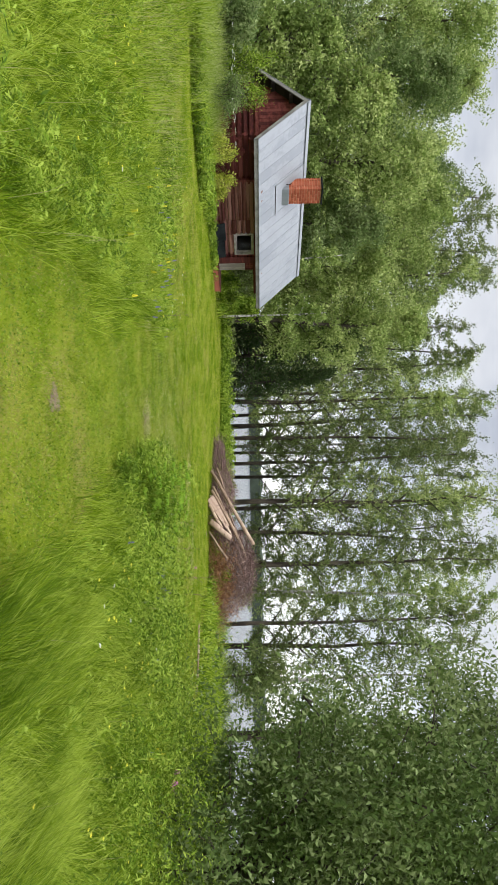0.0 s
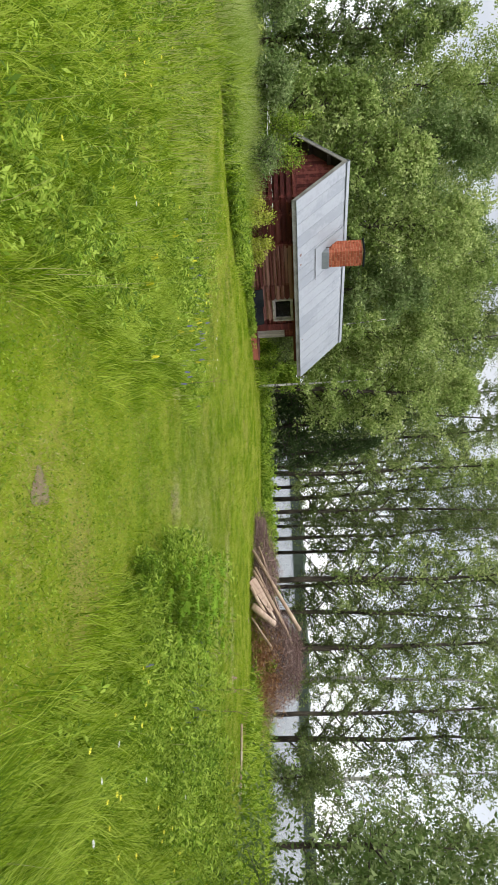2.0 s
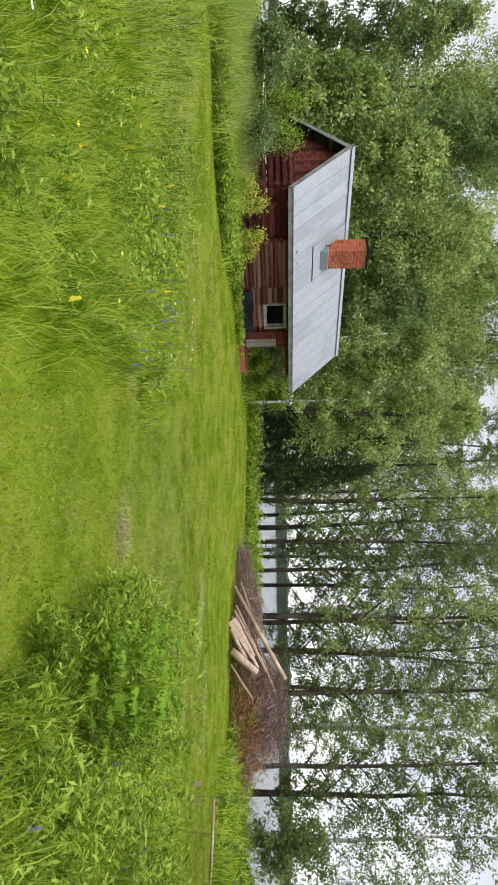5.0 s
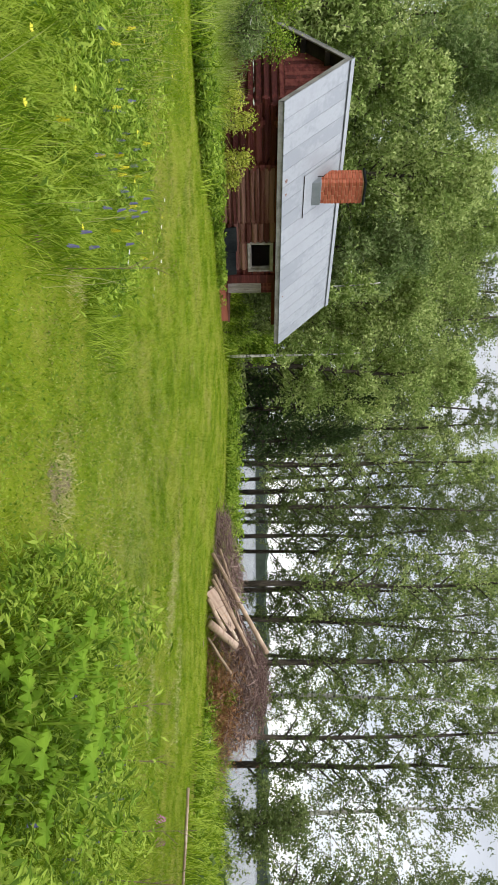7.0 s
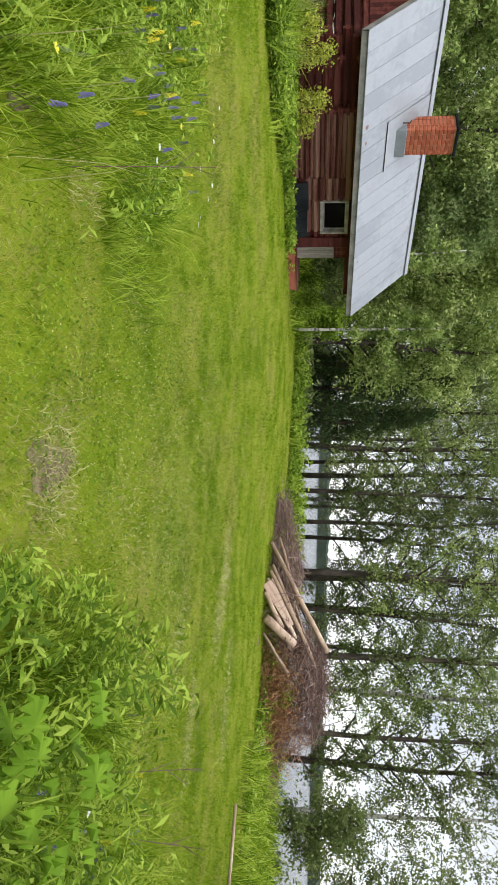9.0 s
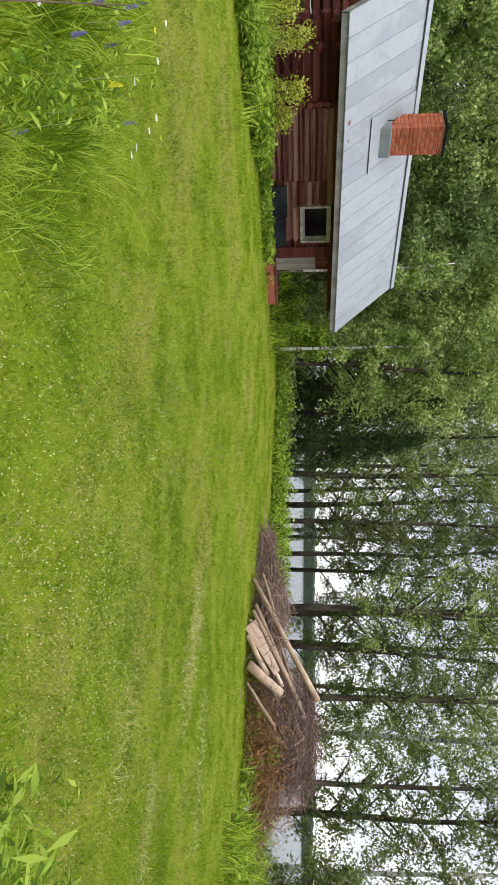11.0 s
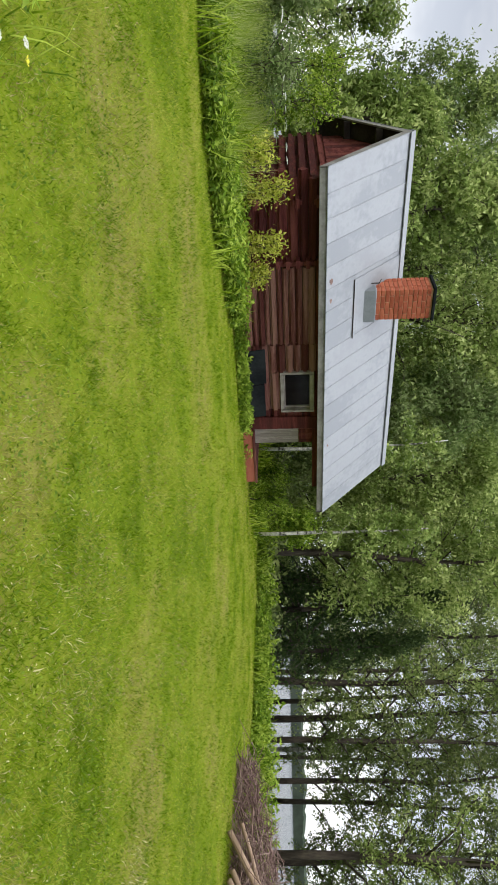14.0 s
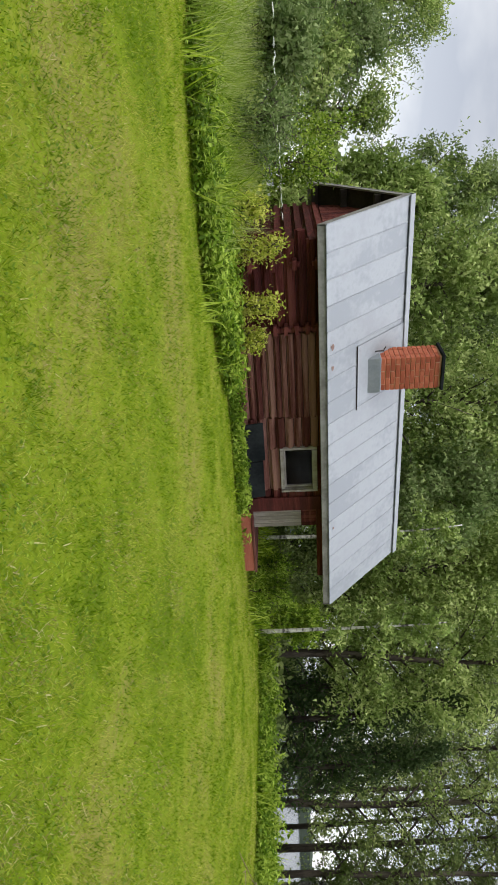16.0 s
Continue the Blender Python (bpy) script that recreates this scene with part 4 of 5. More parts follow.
def blades(name, x, y, height, width, mat, rng, label, category="grass", bend=0.5, lean=(0.0, 0.0), short=False):
    """Bent blades of five corners each, or short ones of three, in one mesh."""
    n = len(x)
    z = ground_z(x, y) - 0.01
    th = rng.uniform(0, 2 * math.pi, n)
    ph = rng.uniform(0, 2 * math.pi, n)
    b = bend * rng.uniform(0.2, 1.4, n) * height
    side = np.stack([np.cos(th), np.sin(th), np.zeros(n)], 1) * (width / 2)[:, None]
    tipd = np.stack([np.cos(ph) * b + lean[0] * height, np.sin(ph) * b + lean[1] * height, height], 1)
    base = np.stack([x, y, z], 1)
    if short:
        return tagged(array_mesh(name, np.stack([base - side, base + side, base + tipd], 1), 3, mat), label, category, kind="stuff")
    mid = base + tipd * np.array((0.32, 0.32, 0.6))
    verts = np.stack([base - side, base + side, mid - side * 0.8, mid + side * 0.8, base + tipd], 1).astype(np.float32)
    tri = np.array(((0, 1, 3), (0, 3, 2), (2, 3, 4)))
    idx = (tri[None] + (np.arange(n) * 5)[:, None, None]).reshape(-1).astype(np.int32)
    me = bpy.data.meshes.new(name)
    me.vertices.add(n * 5)
    me.vertices.foreach_set("co", verts.reshape(-1))
    me.loops.add(len(idx))
    me.loops.foreach_set("vertex_index", idx)
    me.polygons.add(n * 3)
    me.polygons.foreach_set("loop_start", np.arange(0, n * 9, 3, dtype=np.int32))
    me.materials.append(mat)
    me.update(calc_edges=True)
    return tagged(new(name, me), label, category, kind="stuff")


def scatter(rng, n, x0, x1, y0, y1):
    return rng.uniform(x0, x1, n), rng.uniform(y0, y1, n)


def tall_mask(x, y):
    return inside(x, y, TALL_LEFT) | inside(x, y, TALL_RIGHT) | inside(x, y, CABIN_EDGE) | inside(x, y, BANK)


def grass():
    rng = np.random.default_rng(7)
    wob = lambda x, y: (x + 0.35 * np.sin(y * 2.1 + x) + 0.2 * np.sin(y * 5.0 + 1) + rng.normal(0, 0.12, len(x)), y + 0.35 * np.sin(x * 1.9) + 0.2 * np.sin(x * 5.3) + rng.normal(0, 0.12, len(x)))
    # lawn
    x, y = scatter(rng, 2500000, -20, 3, 0, 28)
    d = path_distance(x, y)
    keep = rng.uniform(size=len(x)) < np.clip(1.0 * (3.2 / np.maximum(d, 3.2)) ** 1.25, 0.03, 1)
    x, y, d = x[keep], y[keep], d[keep]
    keep = ~tall_mask(*wob(x, y))
    x, y, d = x[keep], y[keep], d[keep]
    clump = 0.5 + 0.5 * np.sin(x * 7.3 + 2.0 * np.sin(y * 3.1)) * np.sin(y * 6.1 + 2.0 * np.sin(x * 2.7))
    h = rng.uniform(0.02, 0.05, len(x)) * (0.7 + 0.7 * clump)
    blades("lawn_grass", x, y, h, 0.005 + 0.0011 * d, M_GRASS, rng, "short mown green lawn grass", bend=1.3, short=True)
    # pale flowering grass on the uncut side of the cabin
    x, y = scatter(rng, 26000, -24, -15, 8, 14.3)
    k = inside(x, y, CABIN_EDGE)
    x, y = x[k], y[k]
    blades("pale_grass", x, y, rng.uniform(0.45, 0.95, len(x)) * (0.55 + 0.45 * smooth(-15.2, -16.4, x)), np.full(len(x), 0.016), M_PALE, rng, "tall pale flowering grass beside the cabin", bend=0.4, short=True)
    # brown thatch showing through on the worn track
    x, y = scatter(rng, 280000, -12, 1.5, 2, 18)
    w = np.sin(x * 2.9 + 1.3 * np.sin(y * 1.7)) * np.sin(y * 2.6 + 1.1 * np.sin(x * 2.2)) + 0.5 * np.sin(x * 6.7 + y * 5.1)
    d = path_distance(x, y)
    k = ~tall_mask(x, y) & (rng.uniform(size=len(x)) < np.clip(0.75 * w, 0.05, 0.7) * np.clip(3.5 / np.maximum(d, 1.0), 0, 1)) & (d < 7)
    px, py = [x[k]], [y[k]]
    for bx, by, n, sx, sy in ((-5.58, 10.6, 1500, 0.30, 0.20), (-5.9, 11.9, 900, 0.5, 0.35), (-6.9, 9.3, 500, 0.2, 0.2), (-3.3, 6.3, 700, 0.3, 0.25), (-6.8, 13.3, 1500, 0.9, 0.6), (-4.9, 9.1, 600, 0.25, 0.3)):
        px.append(rng.normal(bx, sx, n))
        py.append(rng.normal(by, sy, n))
    x, y = np.concatenate(px), np.concatenate(py)
    d = path_distance(x, y)
    blades("dry_thatch", x, y, rng.uniform(0.02, 0.045, len(x)), 0.005 + 0.0012 * d, M_THATCH, rng, "dry brown thatch in the worn mown track", bend=1.8, short=True)
    # meadow
    x, y = scatter(rng, 800000, -24, 14, -1, 34)
    d = path_distance(x, y)
    keep = rng.uniform(size=len(x)) < np.clip(0.95 * (2.2 / np.maximum(d, 2.2)) ** 1.25, 0.05, 1)
    x, y, d = x[keep], y[keep], d[keep]
    wx, wy = wob(x, y)
    keep = tall_mask(wx, wy)
    x, y, d, wx, wy = x[keep], y[keep], d[keep], wx[keep], wy[keep]
    patch = 0.5 + 0.5 * np.sin(x * 1.7 + 0.5 * y) * np.sin(y * 1.3 - 0.7 * x)
    h = rng.uniform(0.14, 0.42, len(x)) * (0.65 + 0.6 * patch)
    left = inside(wx, wy, TALL_LEFT)
    h[left] *= (0.78 + 0.7 * smooth(-9.5, -11.5, x))[left]
    h[inside(wx, wy, CABIN_EDGE)] *= np.where(wy < 14.2, 2.0, np.where(wy < 16.6, 1.2, np.where(wy > 21.8, 1.5, 0.55)))[inside(wx, wy, CABIN_EDGE)]
    near_cabin = (x < -16.5) & (y > 14.2) & (y < 21.4)
    h[near_cabin] *= 0.3
    h[inside(wx, wy, BANK)] *= 1.6
    blades("meadow_grass", x, y, h, 0.006 + 0.0014 * d, M_TALL, rng, "long uncut green meadow grass", bend=0.95)


grass()


def tufts():
    """Long arching grass in clumps along the edges of the mown track."""
    rng = np.random.default_rng(31)
    cx, cy = scatter(rng, 5200, -14, 7, 0, 15)
    d = path_distance(cx, cy)
    keep = (inside(cx, cy, TALL_LEFT) | inside(cx, cy, TALL_RIGHT)) & (rng.uniform(size=len(cx)) < np.clip(2.5 / np.maximum(d, 1.2), 0, 1)) & (d > 0.9)
    cx, cy = cx[keep][:680], cy[keep][:680]
    n = 70
    x = (cx[:, None] + rng.normal(0, 0.07, (len(cx), n))).ravel()
    y = (cy[:, None] + rng.normal(0, 0.07, (len(cx), n))).ravel()
    h = (rng.uniform(0.28, 0.62, len(cx))[:, None] * rng.uniform(0.6, 1.1, (len(cx), n))).ravel()
    h[inside(x, y, TALL_LEFT)] *= 0.68
    blades("grass_tuft", x, y, h, np.full(len(x), 0.0075), M_TALL, rng, "arching tufts of long fresh green grass", bend=0.95)
    px, py = rng.uniform(-1.6, 1.9, 150), rng.uniform(2.6, 7.2, 150)
    k = inside(px, py, TALL_RIGHT)
    px, py = px[k], py[k]
    x = (px[:, None] + rng.normal(0, 0.08, (len(px), 90))).ravel()
    y = (py[:, None] + rng.normal(0, 0.08, (len(px), 90))).ravel()
    blades("windblown_grass", x, y, rng.uniform(0.25, 0.62, len(x)), np.full(len(x), 0.006), M_TALL, rng, "long pale grass bent over by the wind", bend=0.55, lean=(-0.75, 0.25))
    sx, sy = scatter(rng, 9000, -14, 8, 0, 15)
    keep = inside(sx, sy, TALL_LEFT) | inside(sx, sy, TALL_RIGHT)
    fx, fy = scatter(rng, 9000, -22, -9.5, 5, 12)
    far = inside(fx, fy, TALL_LEFT)
    sx, sy = np.concatenate([sx[keep][:700], fx[far][:2600]]), np.concatenate([sy[keep][:700], fy[far][:2600]])
    blades("seed_stalk", sx, sy, rng.uniform(0.35, 0.75, len(sx)), np.full(len(sx), 0.004), M_STRAW, rng, "thin straw-coloured flowering grass stalks", bend=0.25)


tufts()


def herb_cloud(rng, cx, cy, hmin, hmax, per, size, spread, scale=None):
    """Leaf positions along upright stems at the given places."""
    out = []
    for k, (x, y) in enumerate(zip(cx, cy)):
        h = rng.uniform(hmin, hmax) * (1.0 if scale is None else scale[k])
        dx, dy = rng.normal(0, 0.12, 2) * h
        t = rng.uniform(0.15, 1.0, per)
        th = rng.uniform(0, 2 * math.pi, per)
        rr = spread * (0.4 + 0.6 * (1 - t)) * rng.uniform(0.4, 1.2, per)
        out.append(np.stack([x + dx * t + np.cos(th) * rr, y + dy * t + np.sin(th) * rr, float(ground_z(x, y)) + h * t], 1))
    return np.concatenate(out)


def flat_leaves(rng, c, size, long=1.8, tilt=0.5, simple=False):
    """Pointed oval leaves of six corners that mostly face the sky."""
    n = len(c)
    th = rng.uniform(0, 2 * math.pi, n)
    d = np.stack([np.cos(th), np.sin(th), rng.normal(0, tilt, n)], 1)
    d /= np.linalg.norm(d, axis=1)[:, None]
    up = np.stack([rng.normal(0, tilt, n), rng.normal(0, tilt, n), np.ones(n)], 1)
    e = np.cross(d, up)
    e /= np.linalg.norm(e, axis=1)[:, None]
    s = (size * rng.uniform(0.6, 1.4, n))[:, None]
    dl, ew = d * s * long / 2, e * s * 0.42
    drop = np.array((0, 0, -0.12)) * s * long
    if simple:
        return np.stack([c - dl, c + ew, c + dl + drop, c - ew], 1)
    return np.stack([c - dl, c - dl * 0.35 + ew, c + dl * 0.35 + ew * 0.8, c + dl + drop, c + dl * 0.35 - ew * 0.8, c - dl * 0.35 - ew], 1)


def herbs():
    rng = np.random.default_rng(41)
    # leafy herbs through the meadow on both sides
    cx, cy = scatter(rng, 9000, -14, 9, 0, 24)
    keep = inside(cx, cy, TALL_LEFT) | inside(cx, cy, TALL_RIGHT)
    w = 0.5 + 0.5 * np.sin(cx * 1.9 + 1) * np.sin(cy * 1.4)
    right = inside(cx, cy, TALL_RIGHT)
    keep &= rng.uniform(size=len(cx)) < np.where(right, 0.25 + 0.75 * w, 0.35 + 0.55 * w)
    keep &= path_distance(cx, cy) > 0.8
    cx, cy = cx[keep][:2400], cy[keep][:2400]
    c = herb_cloud(rng, cx, cy, 0.18, 0.48, 34, 0.04, 0.12)
    ob = array_mesh("meadow_herb", flat_leaves(rng, c, 0.026, 2.7, simple=True), 4, M_HERB)
    tagged(ob, "leafy green meadow herbs growing through the long grass", "herbs", kind="stuff")
    # clover and plantain leaves in the mown track
    cx, cy = scatter(rng, 440000, -13, 3, 1, 22)
    d = path_distance(cx, cy)
    keep = ~tall_mask(cx, cy) & (rng.uniform(size=len(cx)) < np.clip((2.2 / np.maximum(d, 1.0)) ** 1.4, 0, 1))
    w = 0.5 + 0.5 * np.sin(cx * 2.3 + 0.3) * np.sin(cy * 2.1 + 1.0)
    keep &= rng.uniform(size=len(cx)) < 0.25 + 0.75 * w
    cx, cy = cx[keep], cy[keep]
    c = np.stack([cx, cy, ground_z(cx, cy) + rng.uniform(0.015, 0.05, len(cx))], 1)
    ob = array_mesh("clover_leaf", flat_leaves(rng, c, 0.015, 1.5, 0.5, simple=True), 4, M_CLOVER)
    tagged(ob, "low clover and plantain leaves in the mown track", "clover", kind="stuff")
    cx, cy = rng.normal(-6.2, 0.8, 5200), rng.normal(12.9, 1.1, 5200)
    ex, ey = scatter(rng, 900, -11, 1, 2, 16)
    cx, cy = np.concatenate([cx, ex]), np.concatenate([cy, ey])
    k = ~tall_mask(cx, cy)
    cx, cy = cx[k], cy[k]
    c = np.stack([cx, cy, ground_z(cx, cy) + rng.uniform(0.03, 0.06, len(cx))], 1)
    ob = array_mesh("clover_flower", flat_leaves(rng, c, 0.0085, 1.3, 0.8, simple=True), 4, M_CREAM)
    tagged(ob, "small pale withered clover heads in the lawn", "clover", kind="stuff")
    # herbs in the rough round the cabin and along the bank
    cx, cy = scatter(rng, 14000, -24, 8, 7, 29)
    k = (inside(cx, cy, CABIN_EDGE) & (cx > -18)) | (inside(cx, cy, BANK) & (cy < 30))
    k &= ~((cx > -17.1) & (cx < BACK * 0 - 16.7) & (cy > 14.4) & (cy < 21)) & ~((cx < -16.7) & (cy > 14.4) & (cy < 21.2))
    k &= (cy < 16.5) | (cy > 21.8) | (rng.uniform(size=len(cx)) < 0.25)
    ax, ay = scatter(rng, 1600, -16.7, -14.6, 10.5, 16.6)
    ka = inside(ax, ay, CABIN_EDGE)
    cx, cy = np.concatenate([cx[k][:1500], ax[ka][:480]]), np.concatenate([cy[k][:1500], ay[ka][:480]])
    c = herb_cloud(rng, cx, cy, 0.12, 0.42, 26, 0.04, 0.16)
    ob = array_mesh("bank_herb", flat_leaves(rng, c, 0.055, 1.9, simple=True), 4, M_HERB)
    tagged(ob, "rough green herbs along the cabin wall and the lake bank", "herbs", kind="stuff")
    # low weeds along the foot of the cabin's front wall
    sx, sy = rng.uniform(-16.72, -16.3, 230), rng.uniform(15.6, 19.3, 230)
    c = herb_cloud(rng, sx, sy, 0.08, 0.28, 22, 0.04, 0.12)
    ob = array_mesh("wall_weed", leaf_tris(rng, c, 0.045, 2.0, 0.1), 3, M_HERB)
    tagged(ob, "low green weeds along the foot of the cabin wall", "weeds", kind="stuff")
    # low leafy strip where the lawn meets the wood
    sx, sy = scatter(rng, 5000, -22, -9.6, 24.5, 29.0)
    k = inside(sx, sy, BANK)
    sx, sy = sx[k][:1100], sy[k][:1100]
    c = herb_cloud(rng, sx, sy, 0.25, 0.6, 24, 0.05, 0.22, rng.uniform(0.35, 1.4, len(sx)))
    ob = array_mesh("wood_edge_herb", leaf_tris(rng, c, 0.075, 1.8, 0.2), 3, M_HERB)
    tagged(ob, "low green herbs where the lawn meets the wood", "herbs", kind="stuff")
    # undergrowth on the forest floor
    cx, cy = scatter(rng, 9000, -40, -6, 20, 62)
    r = (cx - ORIGIN[0]) * RIGHT[0] + (cy - ORIGIN[1]) * RIGHT[1]
    f = (cx - ORIGIN[0]) * AHEAD[0] + (cy - ORIGIN[1]) * AHEAD[1]
    k = (cx < -19.8) | ((f > 31) & (r < -3.0))
    k &= ~((cx > -21) & (cy < 24)) & (ground_z(cx, cy) > -0.75)
    cx, cy = cx[k][:2600], cy[k][:2600]
    c = herb_cloud(rng, cx, cy, 0.3, 1.1, 12, 0.1, 0.4)
    ob = array_mesh("undergrowth", leaf_quads(rng, c, 0.13, 1.7, 0.3), 4, M_DARKLEAF)
    tagged(ob, "dark green undergrowth on the forest floor", "undergrowth", kind="stuff")
    # pale dry clippings and thatch lying on the lawn
    sx, sy = [], []
    for (ax, ay), (bx, by), n, s in (((-7.9, 17.0), (-6.3, 16.8), 900, 0.22), ((-6.8, 18.2), (-5.2, 18.5), 420, 0.2), ((-5.6, 15.5), (-4.6, 15.6), 350, 0.12), ((-6.2, 14.4), (-5.2, 14.3), 300, 0.15), ((-5.5, 10.55), (-5.6, 10.75), 500, 0.17), ((-7.0, 9.9), (-7.2, 10.3), 200, 0.12), ((-9.0, 14.0), (-7.5, 14.2), 200, 0.5)):
        t = rng.uniform(size=n)
        sx.append(ax + (bx - ax) * t + rng.normal(0, s, n))
        sy.append(ay + (by - ay) * t + rng.normal(0, s, n))
    sx, sy = np.concatenate(sx), np.concatenate(sy)
    blades("dry_clipping", sx, sy, rng.uniform(0.03, 0.06, len(sx)), 0.006 + 0.0012 * path_distance(sx, sy), M_STRAW, rng, "pale dry grass clippings lying on the lawn", bend=1.6)
    # tall leafy herb thicket on the near side of the track
    def thicket(poly, count, hmin, hmax, seed, name, label):
        r2 = np.random.default_rng(seed)
        xs, ys = [p[0] for p in poly], [p[1] for p in poly]
        x, y = scatter(r2, count * 4, min(xs), max(xs), min(ys), max(ys))
        k = inside(x, y, poly)
        x, y = x[k][:count], y[k][:count]
        mx, my = float(np.mean(xs)), float(np.mean(ys))
        span = np.hypot(x - mx, y - my) / max(np.hypot(px - mx, py - my) for px, py in poly)
        tall = np.clip(1.25 - 0.85 * span + 0.25 * np.sin(x * 3.1 + seed) * np.sin(y * 2.7), 0.3, 1.15)
        c = herb_cloud(r2, x, y, hmin, hmax, 84 if seed != 52 else 60, 0.05, 0.14, tall)
        root = tagged(empty(name, float(np.mean(x)), float(np.mean(y)), float(ground_z(np.mean(x), np.mean(y)))), label, "herb thicket")
        o = np.array(root.matrix_world.translation)
        array_mesh("leafage", flat_leaves(r2, c - o, 0.021, 3.3, 0.6, simple=True), 4, M_HERB, root)
        V, F = [], []
        for a, b in zip(x, y):
            z = float(ground_z(a, b))
            h = hmin * 0.8
            tube(V, F, [Vector((a, b, z - 0.02)) - Vector(o), Vector((a + r2.normal(0, 0.03), b + r2.normal(0, 0.03), z + h)) - Vector(o)], (0.006, 0.003), 4)
        tagged(mesh_object("stalk", V, F, M_HERB, root), kind="stuff")
        return root

    thicket([(-4.0, 8.7), (-5.0, 10.4), (-5.1, 11.2), (-4.4, 12.3), (-2.2, 12.2), (-1.6, 9.6), (-2.4, 8.0)], 300, 0.25, 0.85, 51, "herb_thicket", "tall green thicket of leafy herbs beside the track")
    thicket([(-2.4, 9.6), (-3.4, 12.4), (-1.2, 14.6), (4.0, 15.0), (6.0, 10.0), (1.5, 7.2)], 760, 0.45, 1.25, 52, "herb_thicket", "loose green thicket of herbs and tall grass by the meadow")
    thicket([(-9.3, 10.6), (-9.9, 11.0), (-11.6, 10.0), (-11.0, 9.0), (-8.2, 9.2)], 60, 0.2, 0.5, 53, "herb_thicket", "low leafy herbs at the edge of the mown lawn")
    thicket([(-7.2, 9.6), (-8.3, 10.4), (-9.6, 9.6), (-8.6, 8.4), (-7.0, 8.6)], 70, 0.2, 0.5, 54, "herb_thicket", "leafy herbs with vetch in the long grass")
    thicket([(-3.6, 3.9), (-4.6, 5.6), (-5.8, 7.6), (-6.4, 7.2), (-5.2, 5.0), (-4.2, 3.6)], 60, 0.15, 0.35, 55, "herb_thicket", "low dark herbs along the edge of the mown track")


herbs()


def broad_leaf_plant():
    """A stem with big five-lobed leaves."""
    rng = random.Random(61)
    root = empty("broad_leaf_plant", 0, 0, 0)
    V, F = [], []
    for k in range(15):
        th, h = k * 2.4, 0.25 + 0.55 * k / 15
        r = 0.12 + 0.20 * rng.random()
        tip = Vector((math.cos(th) * r, math.sin(th) * r, h + 0.05))
        SV, SF = [], []
        tube(SV, SF, [(0, 0, h * 0.6), tip * 0.6 + Vector((0, 0, h * 0.3)), tip], (0.004, 0.003, 0.002), 4)
        mesh_object("stalk", SV, SF, M_HERB, root)
        size = rng.uniform(0.055, 0.10)
        lv, lf = [Vector((0, 0, 0))], []
        lobes = 5
        m = lobes * 7
        for q in range(m + 1):
            a = -2.5 + 5.0 * q / m
            rr = size * (0.84 + 0.16 * math.cos(6.0 * a)) * (1.0 - 0.06 * abs(a))
            lv.append(Vector((math.cos(a) * rr, math.sin(a) * rr, -0.10 * rr + 0.02 * math.sin(q * 2.0))))
        for q in range(m):
            lf.append((0, q + 1, q + 2))
        leaf = mesh_object("leaf", lv, lf, M_LIME, root, smooth=True)
        leaf.matrix_basis = Matrix.Translation(tip) @ Euler((rng.uniform(-0.4, 0.4), rng.uniform(-0.1, 0.6), th)).to_matrix().to_4x4()
    SV, SF = [], []
    tube(SV, SF, [(0, 0, -0.03), (0.01, 0.0, 0.4), (0.0, 0.02, 0.78)], (0.009, 0.007, 0.004), 6)
    mesh_object("stem", SV, SF, M_HERB, root)
    tagged(root, "bright green plant with broad lobed leaves in the herb thicket", "plant", "broad-leaved plants")
    spots = [(-3.95, 9.5, 1.0), (-3.8, 9.75, 1.0), (-3.72, 9.42, 1.0), (-4.05, 9.8, 1.0), (-3.58, 9.62, 1.0)]
    for k, (x, y, s) in enumerate(spots):
        m = pose(x, y, float(ground_z(x, y)), 0, 0, k * 71)
        if k:
            copy_thing(root, m)
    x, y, s = spots[0]
    root.matrix_world = pose(x, y, float(ground_z(x, y)))


broad_leaf_plant()


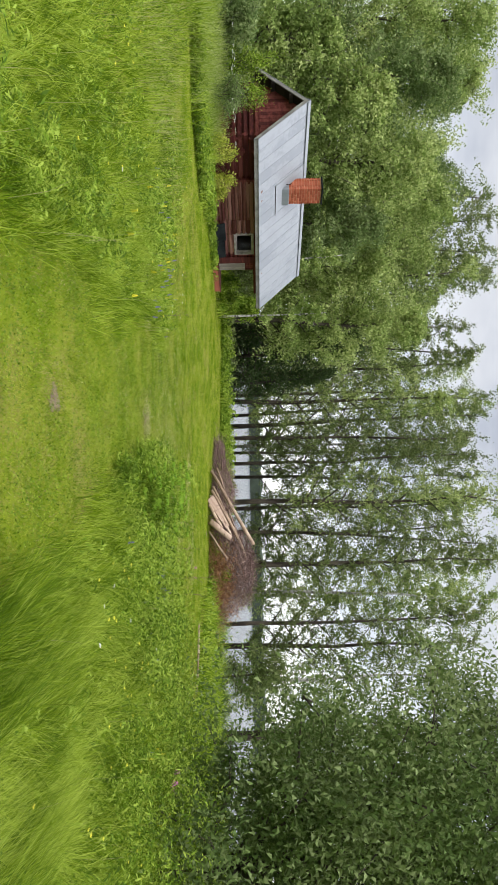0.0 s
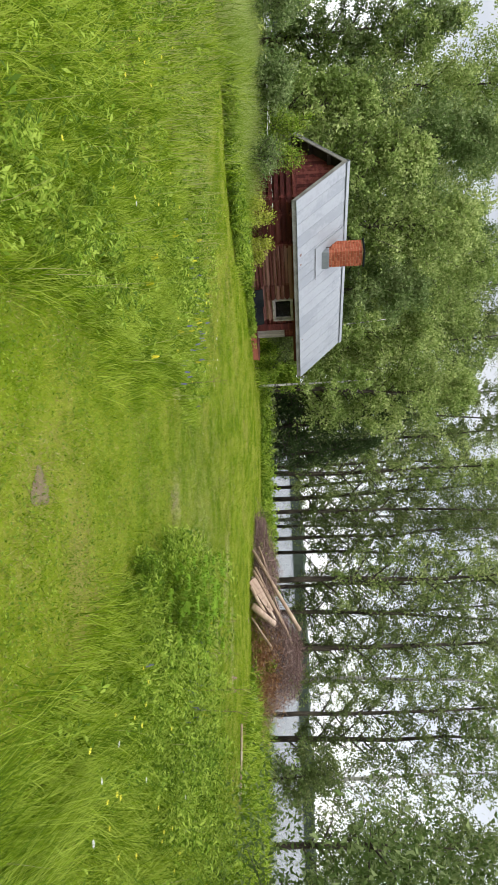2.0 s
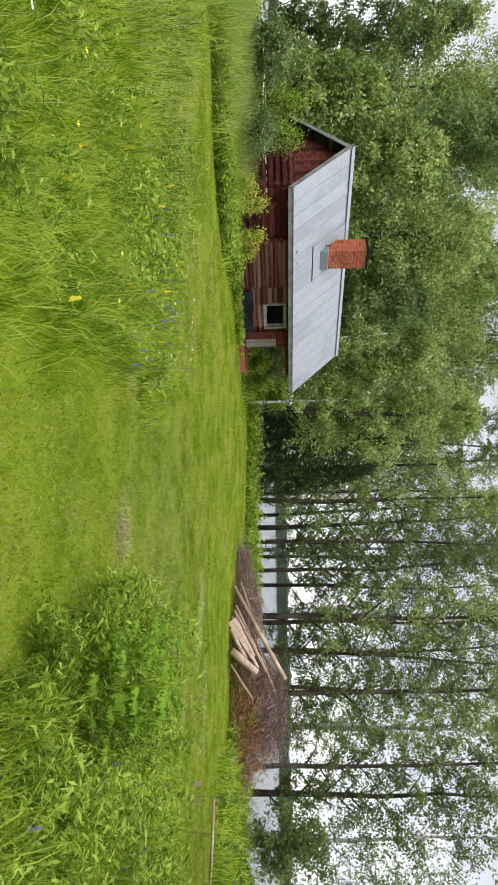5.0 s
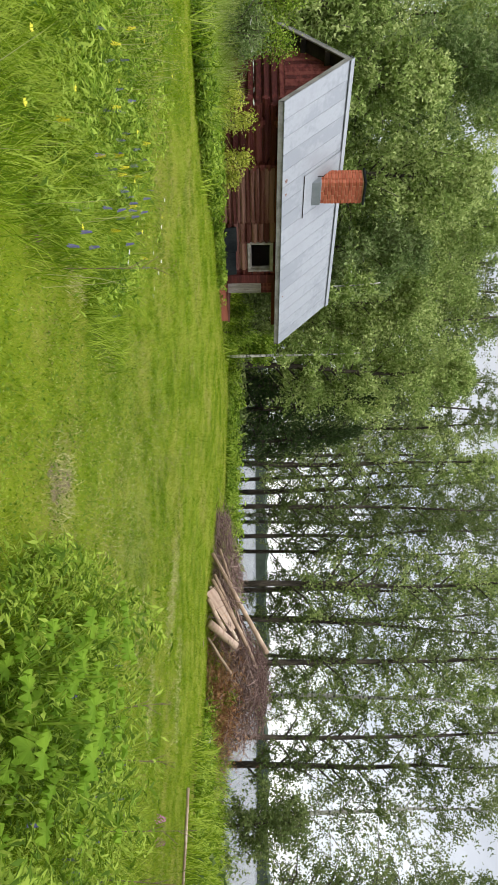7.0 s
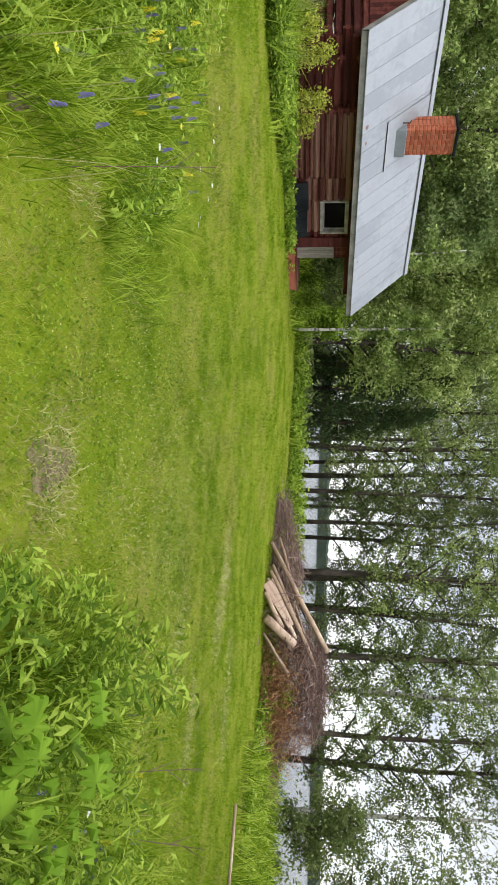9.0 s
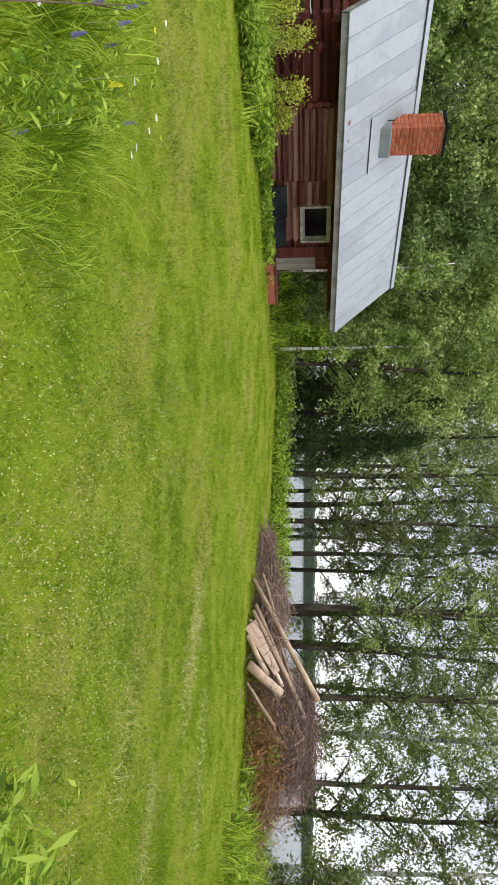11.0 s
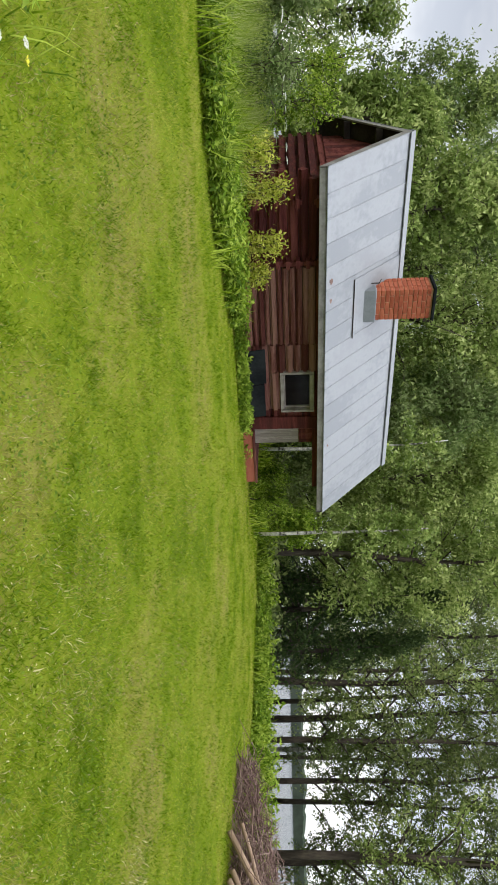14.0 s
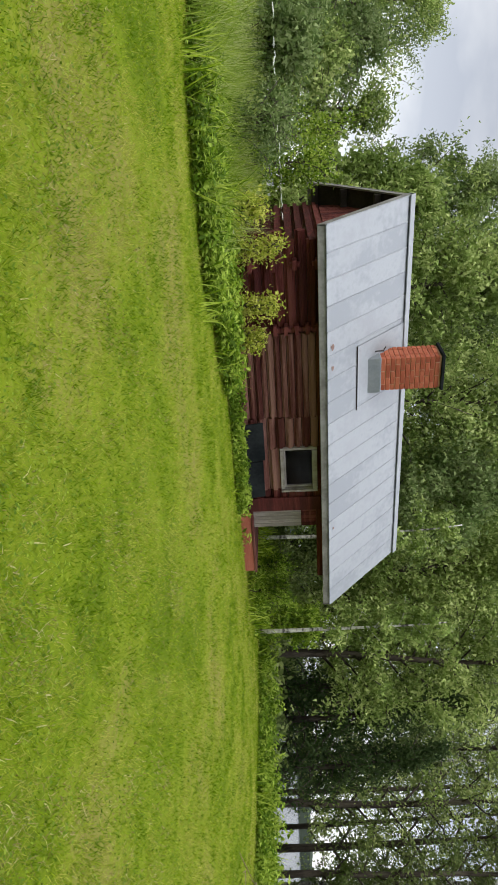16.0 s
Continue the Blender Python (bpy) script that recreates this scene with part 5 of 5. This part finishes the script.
def flower(name, mat, height, head, label, kind):
    root = empty(name, 0, 0, 0)
    V, F = [], []
    tube(V, F, [(0, 0, -0.02), (0.01, 0.005, height * 0.5), (0, 0.015, height)], (0.003, 0.0025, 0.0018), 4)
    mesh_object("stem", V, F, M_HERB, root)
    V, F = [], []
    rng = random.Random(len(name))
    if kind == "cup":
        for q in range(5):
            a = q * 2 * math.pi / 5
            i = len(V)
            V += [Vector((0, 0, height)), Vector((math.cos(a - 0.5) * head, math.sin(a - 0.5) * head, height + head * 0.5)), Vector((math.cos(a) * head * 1.2, math.sin(a) * head * 1.2, height + head * 0.6)), Vector((math.cos(a + 0.5) * head, math.sin(a + 0.5) * head, height + head * 0.5))]
            F.append((i, i + 1, i + 2, i + 3))
    elif kind == "umbel":
        for q in range(26):
            a, r = q * 2.4, head * math.sqrt(q / 26)
            c = Vector((math.cos(a) * r, math.sin(a) * r, height + 0.02 - r * r * 3))
            i = len(V)
            s = head * 0.24
            V += [c + Vector((s, 0, 0)), c + Vector((0, s, 0.003)), c + Vector((-s, 0, 0)), c + Vector((0, -s, 0.003))]
            F.append((i, i + 1, i + 2, i + 3))
    else:
        for q in range(22):
            a, z = q * 2.4, height - 0.06 + 0.07 * q / 22
            c = Vector((math.cos(a) * head * (1.1 - q / 26), math.sin(a) * head * (1.1 - q / 26), z))
            i = len(V)
            s = 0.006
            V += [c + Vector((s, 0, 0)), c + Vector((0, s, 0.006)), c + Vector((-s, 0, 0.004)), c + Vector((0, -s, -0.006))]
            F.append((i, i + 1, i + 2, i + 3))
    mesh_object("bloom", V, F, mat, root)
    return tagged(root, label, "flower", name.replace("_", " ") + "s")


def flowers():
    rng = random.Random(71)

    def strew(ob, spots):
        for k, (x, y) in enumerate(spots):
            m = pose(x, y, float(ground_z(x, y)), rng.uniform(-10, 10), rng.uniform(-10, 10), rng.uniform(0, 360))
            if k:
                copy_thing(ob, m)
        x, y = spots[0]
        ob.matrix_world = pose(x, y, float(ground_z(x, y)))

    def pick(n, polys, x0, x1, y0, y1, centres=None):
        out = []
        while len(out) < n:
            if centres:
                cx, cy, s = rng.choice(centres)
                x, y = rng.gauss(cx, s), rng.gauss(cy, s)
            else:
                x, y = rng.uniform(x0, x1), rng.uniform(y0, y1)
            if any(inside(np.array([x]), np.array([y]), p)[0] for p in polys) and path_distance(np.array([x]), np.array([y]))[0] > 0.9:
                out.append((x, y))
        return out

    strew(flower("buttercup", M_YELLOW, 0.48, 0.016, "small yellow buttercup in the long grass", "cup"), pick(150, (TALL_LEFT, TALL_RIGHT), -11, 5, 3, 13, [(0.4, 8.6, 1.2), (-1.0, 7.4, 1.0), (-6.0, 6.5, 1.6), (-8.5, 9.5, 1.2), (1.5, 10.0, 1.3)]))
    strew(flower("white_umbel", M_WHITE, 0.42, 0.02, "white flat-headed umbel flower in the meadow", "umbel"), pick(20, (TALL_LEFT, TALL_RIGHT, CABIN_EDGE), -17, 3, 4, 15) + [(-8.3, 11.2), (-8.6, 11.3), (-8.0, 11.0), (-8.9, 11.1), (-8.2, 10.8), (-7.8, 11.0), (-9.3, 11.0)])
    strew(flower("vetch_flower", M_VIOLET, 0.34, 0.010, "violet-blue vetch flower spike in the meadow", "spike"), pick(110, (TALL_LEFT, TALL_RIGHT), -11, 3, 3, 14, [(-7.8, 9.6, 0.7), (-3.9, 11.8, 0.5), (-2.6, 10.8, 0.8), (-8.6, 10.3, 0.5), (-3.2, 11.3, 0.4)]))
    strew(flower("bedstraw_flower", M_YELLOW, 0.40, 0.013, "yellow bedstraw flower spike in the meadow", "spike"), pick(36, (TALL_LEFT, TALL_RIGHT), -11, 3, 3, 14, [(-8.2, 9.9, 0.6), (-3.4, 11.4, 0.5), (0.0, 10.5, 1.2), (-6.0, 7.6, 0.7)]))
    strew(flower("cow_parsley", M_WHITE, 1.0, 0.05, "tall white cow parsley in the uncut grass beside the cabin", "umbel"), pick(34, (CABIN_EDGE,), -19, -15.3, 9.5, 14.2))
    strew(flower("willowherb_flower", M_PINK, 0.75, 0.03, "pink willowherb flower spike in the herbs", "spike"), [(-0.4, 10.2), (-0.3, 10.3), (-0.45, 10.35), (-3.6, 12.1), (-3.5, 12.0)])


flowers()


def bare_patch(x, y, rx, ry, seed, turn=2.12):
    rng = random.Random(seed)
    V, F = [(x, y, float(ground_z(x, y)) + 0.012)], []
    n = 28
    for ring in (0.5, 1.0):
        for q in range(n):
            a = 2 * math.pi * q / n
            k = ring * (1 + 0.22 * math.sin(3 * a + seed) + rng.uniform(-0.12, 0.12))
            u, w = math.cos(a) * rx * k, math.sin(a) * ry * k
            px, py = x + u * math.cos(turn) - w * math.sin(turn), y + u * math.sin(turn) + w * math.cos(turn)
            V.append((px, py, float(ground_z(px, py)) + (0.014 if ring < 1 else 0.004)))
    for q in range(n):
        F.append((0, 1 + q, 1 + (q + 1) % n))
        F.append((1 + q, 1 + n + q, 1 + n + (q + 1) % n, 1 + (q + 1) % n))
    ob = mesh_object("bare_patch", V, F, M_MUD, smooth=True)
    tagged(ob, "small patch of bare brown earth in the lawn", "bare earth", kind="structure")


bare_patch(-5.58, 10.6, 0.28, 0.13, 1)
bare_patch(-6.9, 9.3, 0.16, 0.22, 2)
bare_patch(-3.3, 6.3, 0.15, 0.12, 3)


def fallen_log():
    V, F = [], []
    tube(V, F, [(0, 0, 0.03), (0.9, -0.08, 0.04), (1.9, -0.12, 0.03)], (0.03, 0.028, 0.022), 9)
    ob = mesh_object("fallen_log", V, F, M_LOGPALE, smooth=True)
    ob.location = (-4.7, 20.75, float(ground_z(-4.7, 20.75)))
    tagged(ob, "thin pale pole lying in the grass below the bank", "log")


fallen_log()


def dock_stalks():
    """Dark dry stalks that stand out above the herbs."""
    rng = random.Random(91)
    for k, (x, y) in enumerate([(-4.3, 12.0), (-4.0, 12.3), (-3.5, 12.4), (-3.2, 12.2), (-7.0, 9.9)]):
        root = empty("dry_stem", x, y, float(ground_z(x, y)))
        h = rng.uniform(0.7, 0.95)
        dx, dy = rng.uniform(-0.12, 0.12), rng.uniform(-0.12, 0.12)
        V, F = [], []
        tube(V, F, [(0, 0, -0.02), (dx * 0.4, dy * 0.4, h * 0.5), (dx, dy, h)], (0.004, 0.003, 0.002), 5)
        mesh_object("stem", V, F, M_BRUSH, root)
        for q in range(3):
            V, F = [], []
            z = h * (0.6 + 0.12 * q)
            t = z / h
            tube(V, F, [(dx * t, dy * t, z), (dx * t + rng.uniform(-0.1, 0.1), dy * t + rng.uniform(-0.1, 0.1), z + 0.13)], (0.003, 0.0015), 4)
            mesh_object("twig", V, F, M_BRUSH, root)
        tagged(root, "thin dark dry stem standing among the meadow herbs", "stem", "dry stems")


dock_stalks()
